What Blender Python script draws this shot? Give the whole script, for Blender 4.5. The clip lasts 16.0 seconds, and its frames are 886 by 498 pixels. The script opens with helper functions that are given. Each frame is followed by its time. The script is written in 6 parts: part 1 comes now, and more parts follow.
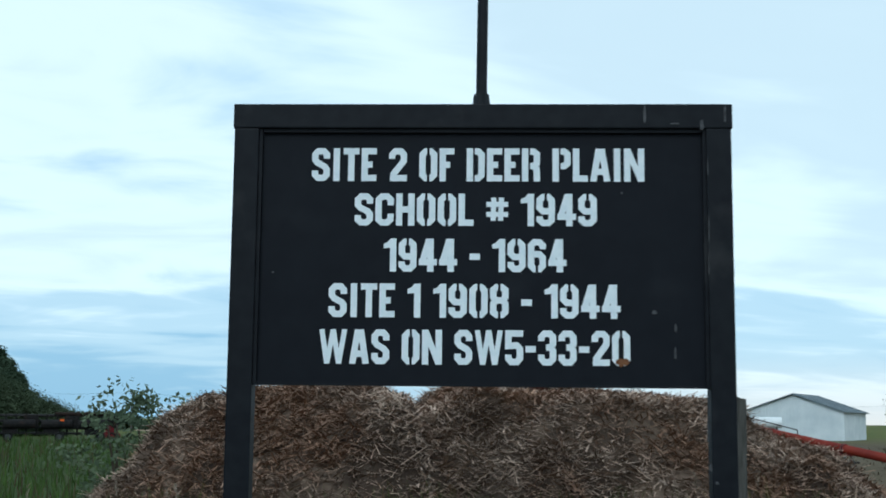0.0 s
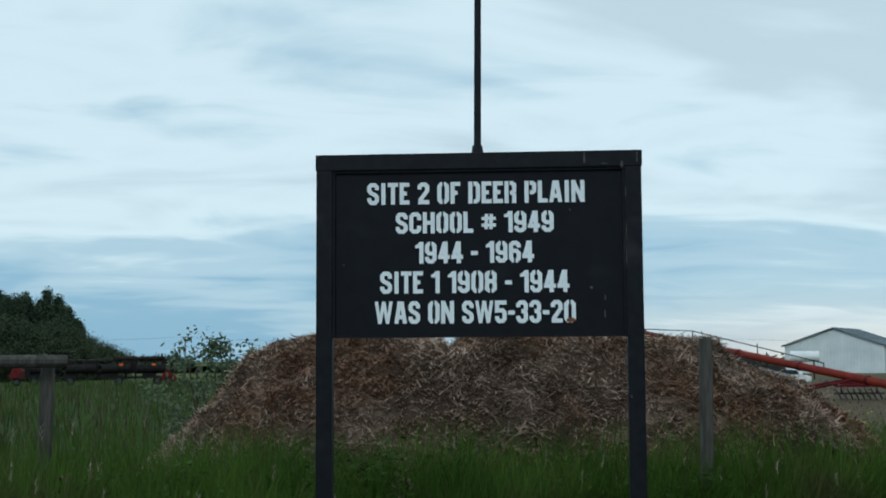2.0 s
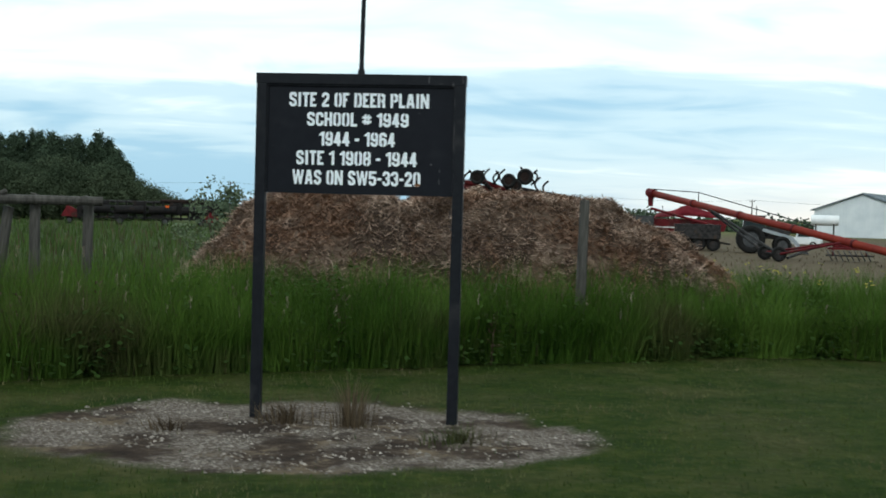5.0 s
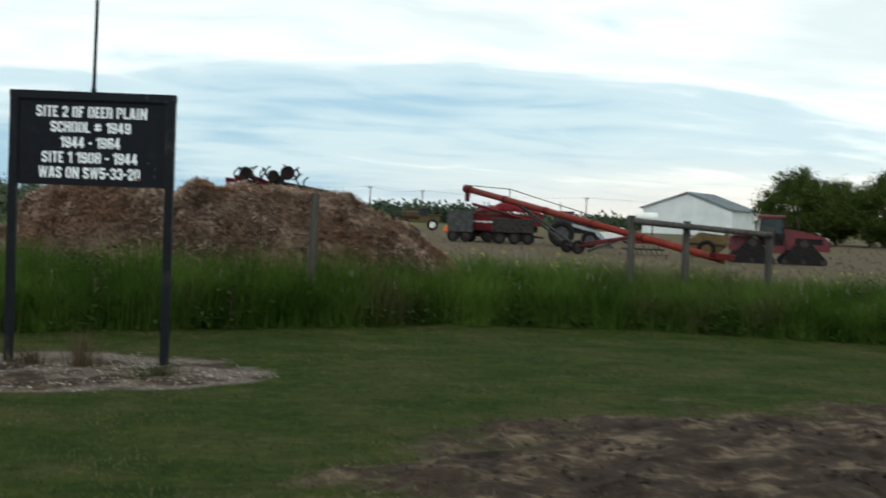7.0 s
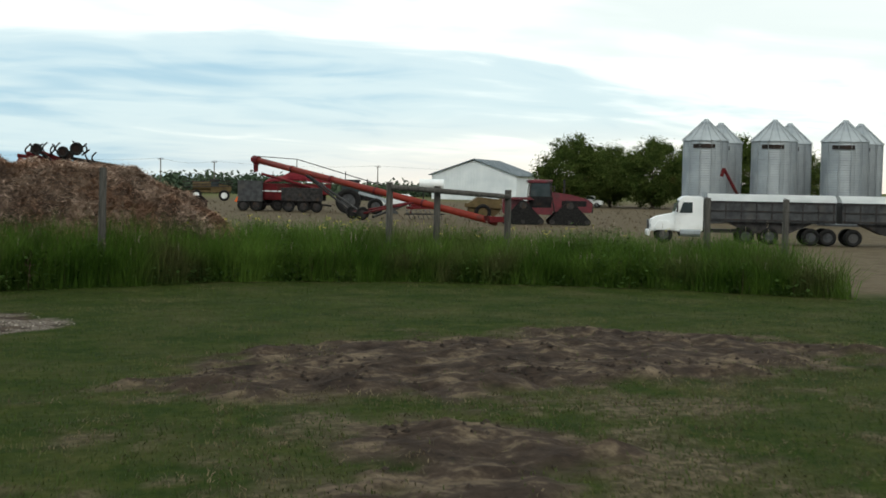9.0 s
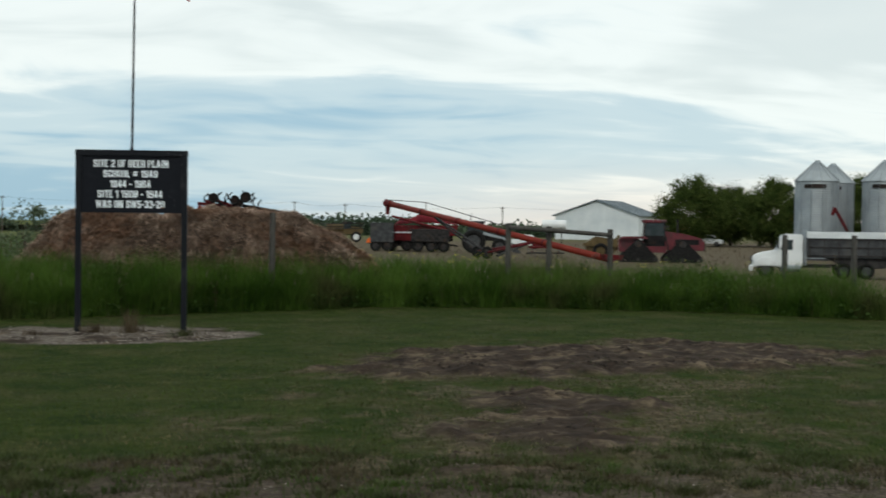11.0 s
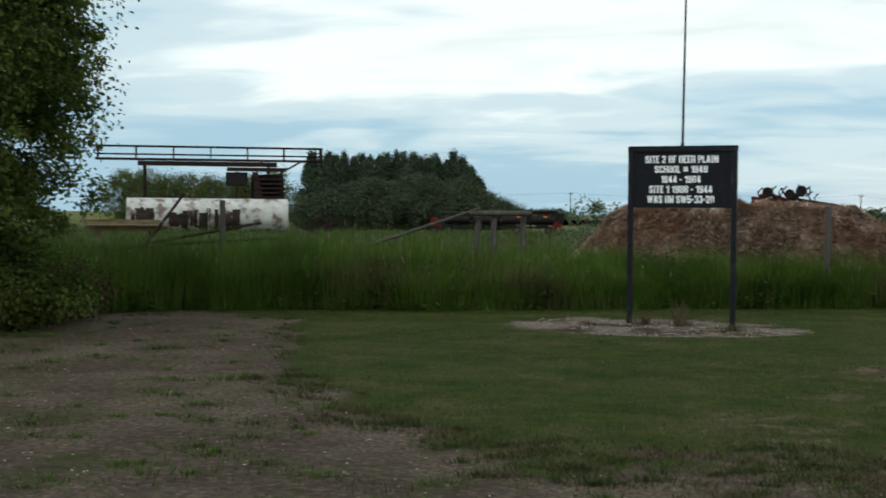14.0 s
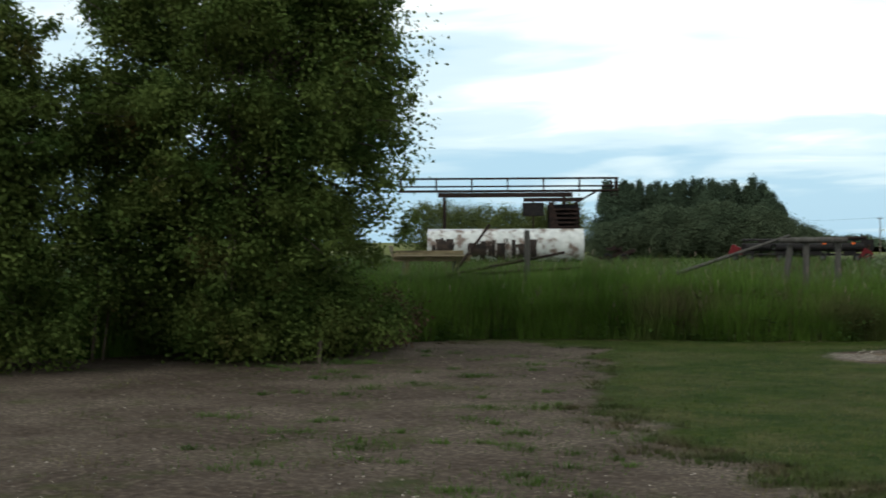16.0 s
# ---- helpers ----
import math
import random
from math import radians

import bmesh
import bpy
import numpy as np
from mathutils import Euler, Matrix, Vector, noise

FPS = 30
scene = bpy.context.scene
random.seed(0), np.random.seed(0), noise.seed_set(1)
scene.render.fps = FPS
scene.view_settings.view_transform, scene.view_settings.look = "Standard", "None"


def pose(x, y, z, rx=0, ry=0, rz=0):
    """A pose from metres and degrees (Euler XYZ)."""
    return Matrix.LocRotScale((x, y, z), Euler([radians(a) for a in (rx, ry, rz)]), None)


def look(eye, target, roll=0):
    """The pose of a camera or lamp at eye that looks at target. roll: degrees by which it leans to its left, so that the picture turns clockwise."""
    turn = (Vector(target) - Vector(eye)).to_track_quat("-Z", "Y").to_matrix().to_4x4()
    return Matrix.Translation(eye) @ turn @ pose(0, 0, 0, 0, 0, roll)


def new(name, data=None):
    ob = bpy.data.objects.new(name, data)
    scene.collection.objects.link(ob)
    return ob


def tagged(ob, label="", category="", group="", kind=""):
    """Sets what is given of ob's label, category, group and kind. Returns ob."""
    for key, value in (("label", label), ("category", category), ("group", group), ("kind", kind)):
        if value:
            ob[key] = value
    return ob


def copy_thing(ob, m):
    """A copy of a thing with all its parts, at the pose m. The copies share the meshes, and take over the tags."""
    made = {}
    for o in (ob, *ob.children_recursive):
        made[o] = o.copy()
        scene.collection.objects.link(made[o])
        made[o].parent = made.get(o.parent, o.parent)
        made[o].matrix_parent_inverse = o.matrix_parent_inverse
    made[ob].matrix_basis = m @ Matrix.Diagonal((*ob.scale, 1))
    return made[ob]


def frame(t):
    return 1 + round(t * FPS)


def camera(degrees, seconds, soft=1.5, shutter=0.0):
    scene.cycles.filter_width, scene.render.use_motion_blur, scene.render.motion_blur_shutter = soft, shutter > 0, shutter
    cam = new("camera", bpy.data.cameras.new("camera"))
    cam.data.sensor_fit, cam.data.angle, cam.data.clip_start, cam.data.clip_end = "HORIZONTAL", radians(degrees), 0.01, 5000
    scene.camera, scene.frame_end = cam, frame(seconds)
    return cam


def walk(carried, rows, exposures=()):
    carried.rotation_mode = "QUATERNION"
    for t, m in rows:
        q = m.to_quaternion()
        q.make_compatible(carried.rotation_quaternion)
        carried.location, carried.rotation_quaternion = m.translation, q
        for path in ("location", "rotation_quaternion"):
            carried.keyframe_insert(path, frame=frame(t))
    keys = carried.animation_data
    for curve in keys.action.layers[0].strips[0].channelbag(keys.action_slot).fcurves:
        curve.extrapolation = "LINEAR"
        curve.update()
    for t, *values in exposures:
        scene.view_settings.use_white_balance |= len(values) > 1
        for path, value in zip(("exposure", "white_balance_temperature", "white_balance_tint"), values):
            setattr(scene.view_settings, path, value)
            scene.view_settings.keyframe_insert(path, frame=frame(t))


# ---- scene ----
cam = camera(38.8, 16.0, 1.7, 0.4)
ROWS = [
    (0.0, pose(-0.975, 21.301, 2.30, 97.74, -0.56, -7.85)),
    (0.5, pose(-1.079, 20.475, 2.30, 96.95, -0.23, -8.30)),
    (1.0, pose(-1.164, 19.539, 2.30, 96.48, -0.13, -7.17)),
    (1.5, pose(-1.179, 18.878, 2.30, 96.24, -0.12, -6.05)),
    (2.0, pose(-1.167, 18.193, 2.30, 95.00, 0.33, -5.76)),
    (2.5, pose(-1.129, 17.449, 2.30, 93.30, -0.18, -5.14)),
    (3.0, pose(-1.017, 16.696, 2.30, 92.14, 0.09, -4.05)),
    (5.5, pose(0.484, 12.234, 2.30, 88.00, -2.01, -3.93)),
    (6.0, pose(0.991, 11.161, 2.30, 88.08, -2.34, -4.53)),
    (6.5, pose(1.394, 9.992, 2.30, 88.87, -2.60, -5.76)),
    (7.0, pose(1.712, 8.854, 2.30, 88.23, -2.16, -10.14)),
    (7.5, pose(1.815, 8.133, 2.30, 86.87, -1.84, -12.60)),
    (8.0, pose(1.798, 7.362, 2.30, 86.67, -1.19, -16.29)),
    (8.5, pose(1.702, 6.531, 2.30, 86.74, -1.15, -19.41)),
    (11.0, pose(0.075, 0.001, 2.30, 88.85, -0.68, -13.68)),
    (11.5, pose(-0.002, 0.000, 2.30, 88.93, -1.40, -8.22)),
    (12.0, pose(-0.021, -0.000, 2.30, 88.84, -1.87, -3.55)),
    (12.5, pose(-0.001, -0.000, 2.30, 88.54, -1.59, -0.01)),
    (13.0, pose(0.135, -0.000, 2.30, 88.21, -1.47, 4.49)),
    (13.5, pose(0.259, 0.000, 2.30, 88.03, -1.17, 8.58)),
    (14.0, pose(0.314, 0.000, 2.30, 88.36, -0.47, 11.47)),
    (14.5, pose(0.304, -0.000, 2.30, 88.66, -0.43, 14.64)),
    (15.0, pose(0.182, -0.001, 2.30, 89.09, -0.61, 17.82)),
    (15.5, pose(0.044, -0.000, 2.30, 89.43, -0.82, 21.05)),
    (16.0, pose(0.033, -0.000, 2.30, 89.66, 0.21, 24.78)),
]
walk(cam, ROWS, [(0.0, 0.15, 5500, 1), (1.0, -0.03, 5550, 0), (2.0, -0.15, 5700, 1), (3.2, 0.0, 6000, 3), (5.3, 0.4, 6250, 5), (7.0, 0.3, 6550, 7), (8.5, 0.4, 6800, 8), (11.0, 0.1, 6650, 8),
                 (12.5, 0.1, 6650, 8), (14.0, 0.25, 6650, 8), (15.0, 0.3, 6600, 8), (16.0, 0.5, 6600, 9)])

# ---- world and sun ----
SUN_EL, SUN_AZ = 38.0, 205.0
world = bpy.data.worlds.new("overcast_sky")
scene.world = world
world.use_nodes = True
wn, wl = world.node_tree.nodes, world.node_tree.links
wn.clear()


def wnode(kind, **kw):
    n = wn.new(kind)
    for k, v in kw.items():
        n.inputs[k].default_value = v
    return n


w_out, w_bg = wn.new("ShaderNodeOutputWorld"), wnode("ShaderNodeBackground", Strength=0.1)
sky = wn.new("ShaderNodeTexSky")
sky.sky_type, sky.sun_disc = "NISHITA", False
sky.sun_elevation, sky.sun_rotation = radians(SUN_EL), radians(SUN_AZ)
w_co = wn.new("ShaderNodeTexCoord")
sep = wn.new("ShaderNodeSeparateXYZ")
wl.new(w_co.outputs["Generated"], sep.inputs[0])


def wmath(op, a, b=None, c=None):
    n = wn.new("ShaderNodeMath")
    n.operation = op
    for i, v in enumerate((a, b, c)):
        if v is None:
            continue
        if isinstance(v, (int, float)):
            n.inputs[i].default_value = v
        else:
            wl.new(v, n.inputs[i])
    return n.outputs[0]


# clouds lie on a flat layer overhead: the direction is carried to that layer
up = wmath("MAXIMUM", sep.outputs["Z"], 0.0)
den = wmath("ADD", up, 0.13)
cu, cv = wmath("DIVIDE", sep.outputs["X"], den), wmath("DIVIDE", sep.outputs["Y"], den)
comb = wn.new("ShaderNodeCombineXYZ")
wl.new(cu, comb.inputs[0])
wl.new(cv, comb.inputs[1])


def wnoise(scale, detail, rough, sx, sy, off, warp=0.0):
    mp = wn.new("ShaderNodeMapping")
    mp.inputs["Scale"].default_value = (sx, sy, 1)
    mp.inputs["Location"].default_value = off
    wl.new(comb.outputs[0], mp.inputs[0])
    n = wnode("ShaderNodeTexNoise", Scale=scale, Detail=detail, Roughness=rough, Distortion=warp)
    wl.new(mp.outputs[0], n.inputs["Vector"])
    return n.outputs["Fac"]


big = wnoise(0.6, 4, 0.5, 0.8, 1.15, (3.1, 0.7, 0), 0.5)
fine = wnoise(1.9, 6, 0.5, 0.8, 1.2, (1.7, 5.2, 0), 0.7)
mix = wmath("ADD", wmath("MULTIPLY_ADD", big, 0.5, 0.115), wmath("MULTIPLY", fine, 0.27))
# thinner towards the horizon on the one side, thicker overhead
rise = wmath("MINIMUM", wmath("DIVIDE", up, 0.125), 1.0)
thick = wmath("ADD", mix, wmath("MULTIPLY_ADD", rise, 0.17, -0.15))
thick = wmath("ADD", thick, wmath("MULTIPLY", up, 0.12))
side = wmath("MULTIPLY_ADD", wmath("MAXIMUM", sep.outputs["X"], 0.0), 0.12, wmath("MULTIPLY", sep.outputs["X"], 0.10))
thick = wmath("ADD", thick, side)
ramp = wn.new("ShaderNodeValToRGB")
ramp.color_ramp.interpolation = "EASE"
els = ramp.color_ramp.elements
els[0].position, els[0].color = 0.36, (3.3, 5.2, 6.6, 1)
els[1].position, els[1].color = 0.80, (7.6, 8.3, 8.3, 1)
e = els.new(0.47)
e.color = (5.5, 6.9, 7.6, 1)
e = els.new(0.56)
e.color = (8.7, 9.4, 9.4, 1)
e = els.new(0.66)
e.color = (7.0, 7.8, 7.9, 1)
wl.new(thick, ramp.inputs[0])
# a pale warm strip low down under the cloud's edge
low = wmath("POWER", wmath("SUBTRACT", 1.0, wmath("MINIMUM", wmath("MULTIPLY", up, 16.0), 1.0)), 1.5)
low = wmath("MULTIPLY", low, wmath("MINIMUM", wmath("MAXIMUM", wmath("MULTIPLY_ADD", sep.outputs["X"], 3.2, -0.15), 0.0), 1.0))
warm = wn.new("ShaderNodeMix")
warm.data_type = "RGBA"
wl.new(low, warm.inputs["Factor"])
wl.new(ramp.outputs[0], warm.inputs["A"])
warm.inputs["B"].default_value = (9.0, 8.2, 7.4, 1)
veil = wn.new("ShaderNodeMix")
veil.data_type = "RGBA"
veil.inputs["Factor"].default_value = 0.9
wl.new(sky.outputs[0], veil.inputs["A"])
wl.new(warm.outputs["Result"], veil.inputs["B"])
wl.new(veil.outputs["Result"], w_bg.inputs["Color"])
wl.new(w_bg.outputs[0], w_out.inputs[0])

sun = new("sun", bpy.data.lights.new("sun", "SUN"))
sun.data.energy, sun.data.angle, sun.data.color = 0.7, radians(25), (1.0, 0.95, 0.88)
se, sa = radians(SUN_EL), radians(SUN_AZ)
sun.matrix_world = look((math.sin(sa) * math.cos(se) * 50, math.cos(sa) * math.cos(se) * 50, math.sin(se) * 50), (0, 0, 0))


# ---- materials ----
def nt(m):
    return m.node_tree.nodes, m.node_tree.links


def mat(name, c1, c2, scale=6.0, rough=0.8, metal=0.0, bump=0.2, c3=None, scale3=0.8, amount3=0.5, stretch=(1, 1, 1), vary=0.0, trans=0.0):
    """Two-scale mottled surface: grain between c1 and c2, larger stains of c3, bump; vary lightens or darkens each piece."""
    m = bpy.data.materials.new(name)
    m.use_nodes = True
    n, l = nt(m)
    b = n["Principled BSDF"]
    co, mp = n.new("ShaderNodeTexCoord"), n.new("ShaderNodeMapping")
    mp.inputs["Scale"].default_value = stretch
    l.new(co.outputs["Object"], mp.inputs[0])
    nz = n.new("ShaderNodeTexNoise")
    nz.inputs["Scale"].default_value, nz.inputs["Detail"].default_value = scale, 5
    l.new(mp.outputs[0], nz.inputs["Vector"])
    r = n.new("ShaderNodeValToRGB")
    r.color_ramp.elements[0].position, r.color_ramp.elements[1].position = 0.35, 0.65
    r.color_ramp.elements[0].color, r.color_ramp.elements[1].color = (*c1, 1), (*c2, 1)
    l.new(nz.outputs["Fac"], r.inputs[0])
    col = r.outputs[0]
    if c3:
        n3 = n.new("ShaderNodeTexNoise")
        n3.inputs["Scale"].default_value, n3.inputs["Detail"].default_value = scale3, 6
        l.new(mp.outputs[0], n3.inputs["Vector"])
        r3 = n.new("ShaderNodeMapRange")
        r3.inputs[1].default_value, r3.inputs[2].default_value = 1.0 - amount3 - 0.06, 1.0 - amount3 + 0.08
        l.new(n3.outputs["Fac"], r3.inputs[0])
        mx = n.new("ShaderNodeMix")
        mx.data_type = "RGBA"
        l.new(r3.outputs[0], mx.inputs["Factor"])
        l.new(col, mx.inputs["A"])
        mx.inputs["B"].default_value = (*c3, 1)
        col = mx.outputs["Result"]
    if vary:
        geo, hs = n.new("ShaderNodeNewGeometry"), n.new("ShaderNodeHueSaturation")
        mr = n.new("ShaderNodeMapRange")
        mr.inputs[3].default_value, mr.inputs[4].default_value = 1 - vary, 1 + vary
        l.new(geo.outputs["Random Per Island"], mr.inputs[0])
        l.new(mr.outputs[0], hs.inputs["Value"])
        l.new(col, hs.inputs["Color"])
        col = hs.outputs[0]
    l.new(col, b.inputs["Base Color"])
    b.inputs["Roughness"].default_value, b.inputs["Metallic"].default_value = rough, metal
    b.inputs["Specular IOR Level"].default_value = 0.5 if rough < 0.5 else 0.15 if not trans else 0.04
    if bump:
        bp = n.new("ShaderNodeBump")
        bp.inputs["Strength"].default_value, bp.inputs["Distance"].default_value = bump, 0.02
        l.new(nz.outputs["Fac"], bp.inputs["Height"])
        l.new(bp.outputs[0], b.inputs["Normal"])
    if trans:
        t = n.new("ShaderNodeBsdfTranslucent")
        l.new(col, t.inputs[0])
        ms = n.new("ShaderNodeMixShader")
        ms.inputs[0].default_value = trans
        l.new(b.outputs[0], ms.inputs[1])
        l.new(t.outputs[0], ms.inputs[2])
        l.new(ms.outputs[0], n["Material Output"].inputs[0])
    return m


M_SIGN = mat("black_painted_steel", (0.006, 0.007, 0.0105), (0.01, 0.0115, 0.015), 14, 0.5, 0.0, 0.08, (0.03, 0.03, 0.032), 2.2, 0.36)
M_PANEL = mat("black_painted_board", (0.0055, 0.0068, 0.011), (0.0075, 0.009, 0.0135), 9, 0.6, 0.0, 0.05, (0.011, 0.0125, 0.017), 3.0, 0.34)
M_LETTER = mat("white_sign_paint", (0.8, 0.86, 0.9), (0.88, 0.92, 0.95), 30, 0.6, 0, 0.05)
M_RUST = mat("rust_stain", (0.14, 0.06, 0.03), (0.22, 0.1, 0.05), 40, 0.9, 0, 0.1)
M_CHIP = mat("bare_metal_chip", (0.05, 0.05, 0.053), (0.11, 0.11, 0.115), 40, 0.6, 0.3, 0.1)
M_STRAW = mat("matted_straw", (0.08, 0.056, 0.042), (0.22, 0.16, 0.12), 5, 0.95, 0, 0.9, (0.055, 0.038, 0.029), 0.9, 0.5)
M_STALK = mat("straw_stalk", (0.19, 0.13, 0.096), (0.46, 0.345, 0.27), 1.4, 0.85, 0, 0, (0.25, 0.15, 0.1), 0.8, 0.5, vary=0.5)
M_BLADE = mat("tall_grass_blade", (0.04, 0.084, 0.012), (0.092, 0.16, 0.028), 0.7, 0.55, 0, 0, (0.085, 0.095, 0.035), 0.45, 0.4, vary=0.32, trans=0.3)
M_DRYBLADE = mat("dry_grass_stem", (0.045, 0.031, 0.019), (0.095, 0.07, 0.042), 1.2, 0.8, 0, 0, vary=0.3)
M_WEED = mat("weed_leaf", (0.026, 0.054, 0.012), (0.05, 0.088, 0.022), 1.5, 0.9, 0, 0, vary=0.35, trans=0.2)
M_SEED = mat("grass_seed_head", (0.2, 0.16, 0.12), (0.3, 0.25, 0.2), 3, 0.9, 0, 0, vary=0.3)
M_FLOWER = mat("yellow_petal", (0.32, 0.3, 0.05), (0.45, 0.4, 0.08), 3, 0.7, 0, 0, vary=0.2)
M_LAWN = mat("mown_grass_blade", (0.018, 0.038, 0.004), (0.043, 0.063, 0.01), 0.45, 0.6, 0, 0, (0.084, 0.074, 0.032), 0.7, 0.45, vary=0.4)
M_TUFT = mat("rank_green_grass", (0.028, 0.054, 0.009), (0.06, 0.1, 0.02), 1.1, 0.6, 0, 0, vary=0.25)
M_EDGE = mat("withered_grass", (0.026, 0.04, 0.01), (0.052, 0.066, 0.02), 0.8, 0.7, 0, 0, (0.066, 0.054, 0.029), 1.3, 0.47, vary=0.4)
M_DEAD = mat("bleached_dead_grass", (0.055, 0.044, 0.026), (0.16, 0.125, 0.08), 1.5, 0.9, 0, 0, (0.045, 0.05, 0.018), 0.9, 0.45, vary=0.4)
M_STONE = mat("gravel_stone", (0.09, 0.074, 0.06), (0.26, 0.23, 0.2), 4, 0.9, 0, 0, vary=0.5)
M_CLOD = mat("dark_soil_clod", (0.022, 0.016, 0.013), (0.05, 0.038, 0.03), 6, 0.95, 0, 0.3, vary=0.3)
M_BARK = mat("bark", (0.05, 0.04, 0.03), (0.1, 0.08, 0.06), 9, 0.95, 0, 0.8, stretch=(3, 3, 0.6))
M_LEAF = mat("maple_leaf", (0.034, 0.06, 0.014), (0.1, 0.132, 0.034), 1.1, 0.9, 0, 0, (0.085, 0.05, 0.02), 0.45, 0.33, vary=0.18, trans=0.35)
M_LEAF_BACK = mat("yard_tree_leaf", (0.065, 0.085, 0.028), (0.11, 0.13, 0.045), 0.25, 0.95, 0, 0, vary=0.1, trans=0.2)
M_DRYLEAF = mat("withered_brown_leaf", (0.045, 0.028, 0.018), (0.095, 0.06, 0.038), 1.2, 0.9, 0, 0, (0.04, 0.05, 0.018), 0.9, 0.4, vary=0.3, trans=0.1)
# leaf green lightened and greyed: distance haze put into the colour
M_LEAF_FAR = mat("hazed_poplar_leaf", (0.046, 0.07, 0.044), (0.076, 0.104, 0.064), 0.12, 0.95, 0, 0, vary=0.1, trans=0.2)
M_LEAF_BUSH = mat("willow_leaf", (0.052, 0.072, 0.042), (0.086, 0.108, 0.062), 0.25, 0.9, 0, 0, vary=0.1, trans=0.2)
M_LEAF_YOUNG = mat("pale_willow_leaf", (0.1, 0.13, 0.08), (0.17, 0.2, 0.12), 0.6, 0.9, 0, 0, vary=0.2, trans=0.3)
M_WOOD = mat("weathered_post_wood", (0.05, 0.047, 0.042), (0.1, 0.094, 0.085), 7, 0.9, 0, 0.5, (0.05, 0.046, 0.042), 2.0, 0.42, stretch=(3, 3, 0.4))
M_TANWOOD = mat("bleached_tan_planks", (0.11, 0.085, 0.05), (0.22, 0.175, 0.105), 6, 0.9, 0, 0.4, (0.07, 0.055, 0.035), 1.5, 0.42, stretch=(0.4, 3, 3))
M_REDMETAL = mat("red_machine_paint", (0.07, 0.006, 0.008), (0.13, 0.011, 0.014), 2.5, 0.5, 0, 0.05, (0.05, 0.02, 0.016), 1.1, 0.4)
M_DEEPRED = mat("deep_red_tractor_paint", (0.085, 0.006, 0.012), (0.145, 0.01, 0.018), 2.5, 0.4, 0, 0.05, (0.035, 0.016, 0.014), 1.3, 0.42)
M_ORANGE = mat("orange_red_paint", (0.15, 0.018, 0.012), (0.21, 0.028, 0.016), 1.5, 0.5, 0, 0.05, (0.11, 0.028, 0.02), 0.8, 0.36)
M_TARP = mat("red_tarpaulin", (0.2, 0.015, 0.026), (0.27, 0.026, 0.036), 1.4, 0.6, 0, 0.3)
M_YELLOW = mat("faded_yellow_paint", (0.085, 0.06, 0.026), (0.14, 0.1, 0.045), 2.5, 0.6, 0, 0.1, (0.09, 0.06, 0.03), 1.2, 0.45)
M_RUBBER = mat("tyre_rubber", (0.008, 0.008, 0.008), (0.02, 0.019, 0.018), 9, 0.85, 0, 0.2)
M_DARKSTEEL = mat("dark_worn_steel", (0.018, 0.017, 0.018), (0.05, 0.046, 0.044), 4, 0.6, 0.2, 0.1, (0.07, 0.045, 0.03), 1.5, 0.36)
M_BLACKSTEEL = mat("blackened_steel", (0.006, 0.006, 0.007), (0.02, 0.017, 0.016), 4, 0.7, 0.1, 0.1, (0.035, 0.02, 0.015), 1.5, 0.36)
M_GREYSTEEL = mat("grey_truck_box", (0.04, 0.042, 0.044), (0.075, 0.077, 0.08), 3, 0.6, 0.1, 0.1, (0.08, 0.075, 0.07), 1.0, 0.4)
M_GALV = mat("galvanised_corrugated_steel", (0.3, 0.33, 0.345), (0.4, 0.43, 0.445), 0.6, 0.55, 0.4, 0.05, (0.3, 0.33, 0.35), 0.5, 0.45)
M_WHITE = mat("white_vehicle_paint", (0.68, 0.7, 0.7), (0.8, 0.81, 0.8), 1.0, 0.35, 0, 0, (0.55, 0.54, 0.5), 0.7, 0.35)
M_TANK = mat("peeling_white_tank_paint", (0.4, 0.41, 0.4), (0.54, 0.55, 0.53), 1.2, 0.6, 0, 0.1, (0.16, 0.12, 0.1), 0.9, 0.45)
M_TAR = mat("black_stain", (0.015, 0.013, 0.012), (0.05, 0.035, 0.028), 1.5, 0.8, 0, 0.2)
M_RUSTY = mat("rusted_iron", (0.013, 0.009, 0.008), (0.034, 0.021, 0.017), 3, 0.85, 0.1, 0.2)
M_SIDING = mat("white_shed_siding", (0.6, 0.64, 0.66), (0.72, 0.75, 0.76), 0.5, 0.6, 0, 0.05)
M_ROOF = mat("blue_grey_metal_roof", (0.13, 0.16, 0.18), (0.2, 0.23, 0.25), 0.6, 0.5, 0.3, 0.05)
M_GLASS = mat("dark_cab_glass", (0.02, 0.03, 0.032), (0.04, 0.05, 0.052), 2, 0.08, 0, 0)
M_FLAG = mat("red_flag_cloth", (0.45, 0.02, 0.02), (0.55, 0.04, 0.035), 3, 0.8, 0, 0.1)
M_POLEWOOD = mat("utility_pole_wood", (0.09, 0.075, 0.065), (0.15, 0.13, 0.11), 3, 0.9, 0, 0.2)
M_AMBER = mat("orange_warning_plastic", (0.7, 0.12, 0.02), (0.8, 0.16, 0.03), 3, 0.5, 0, 0)


# ---- mesh helpers ----
def link(name, bm, material, parent=None, label="", smooth=False):
    me = bpy.data.meshes.new(name)
    bm.to_mesh(me)
    bm.free()
    for mm in (material if isinstance(material, (list, tuple)) else (material,)):
        me.materials.append(mm)
    if smooth:
        me.polygons.foreach_set("use_smooth", [True] * len(me.polygons))
    ob = new(name, me)
    if parent:
        ob.parent = parent
    if label:
        ob["label"] = label
    return ob


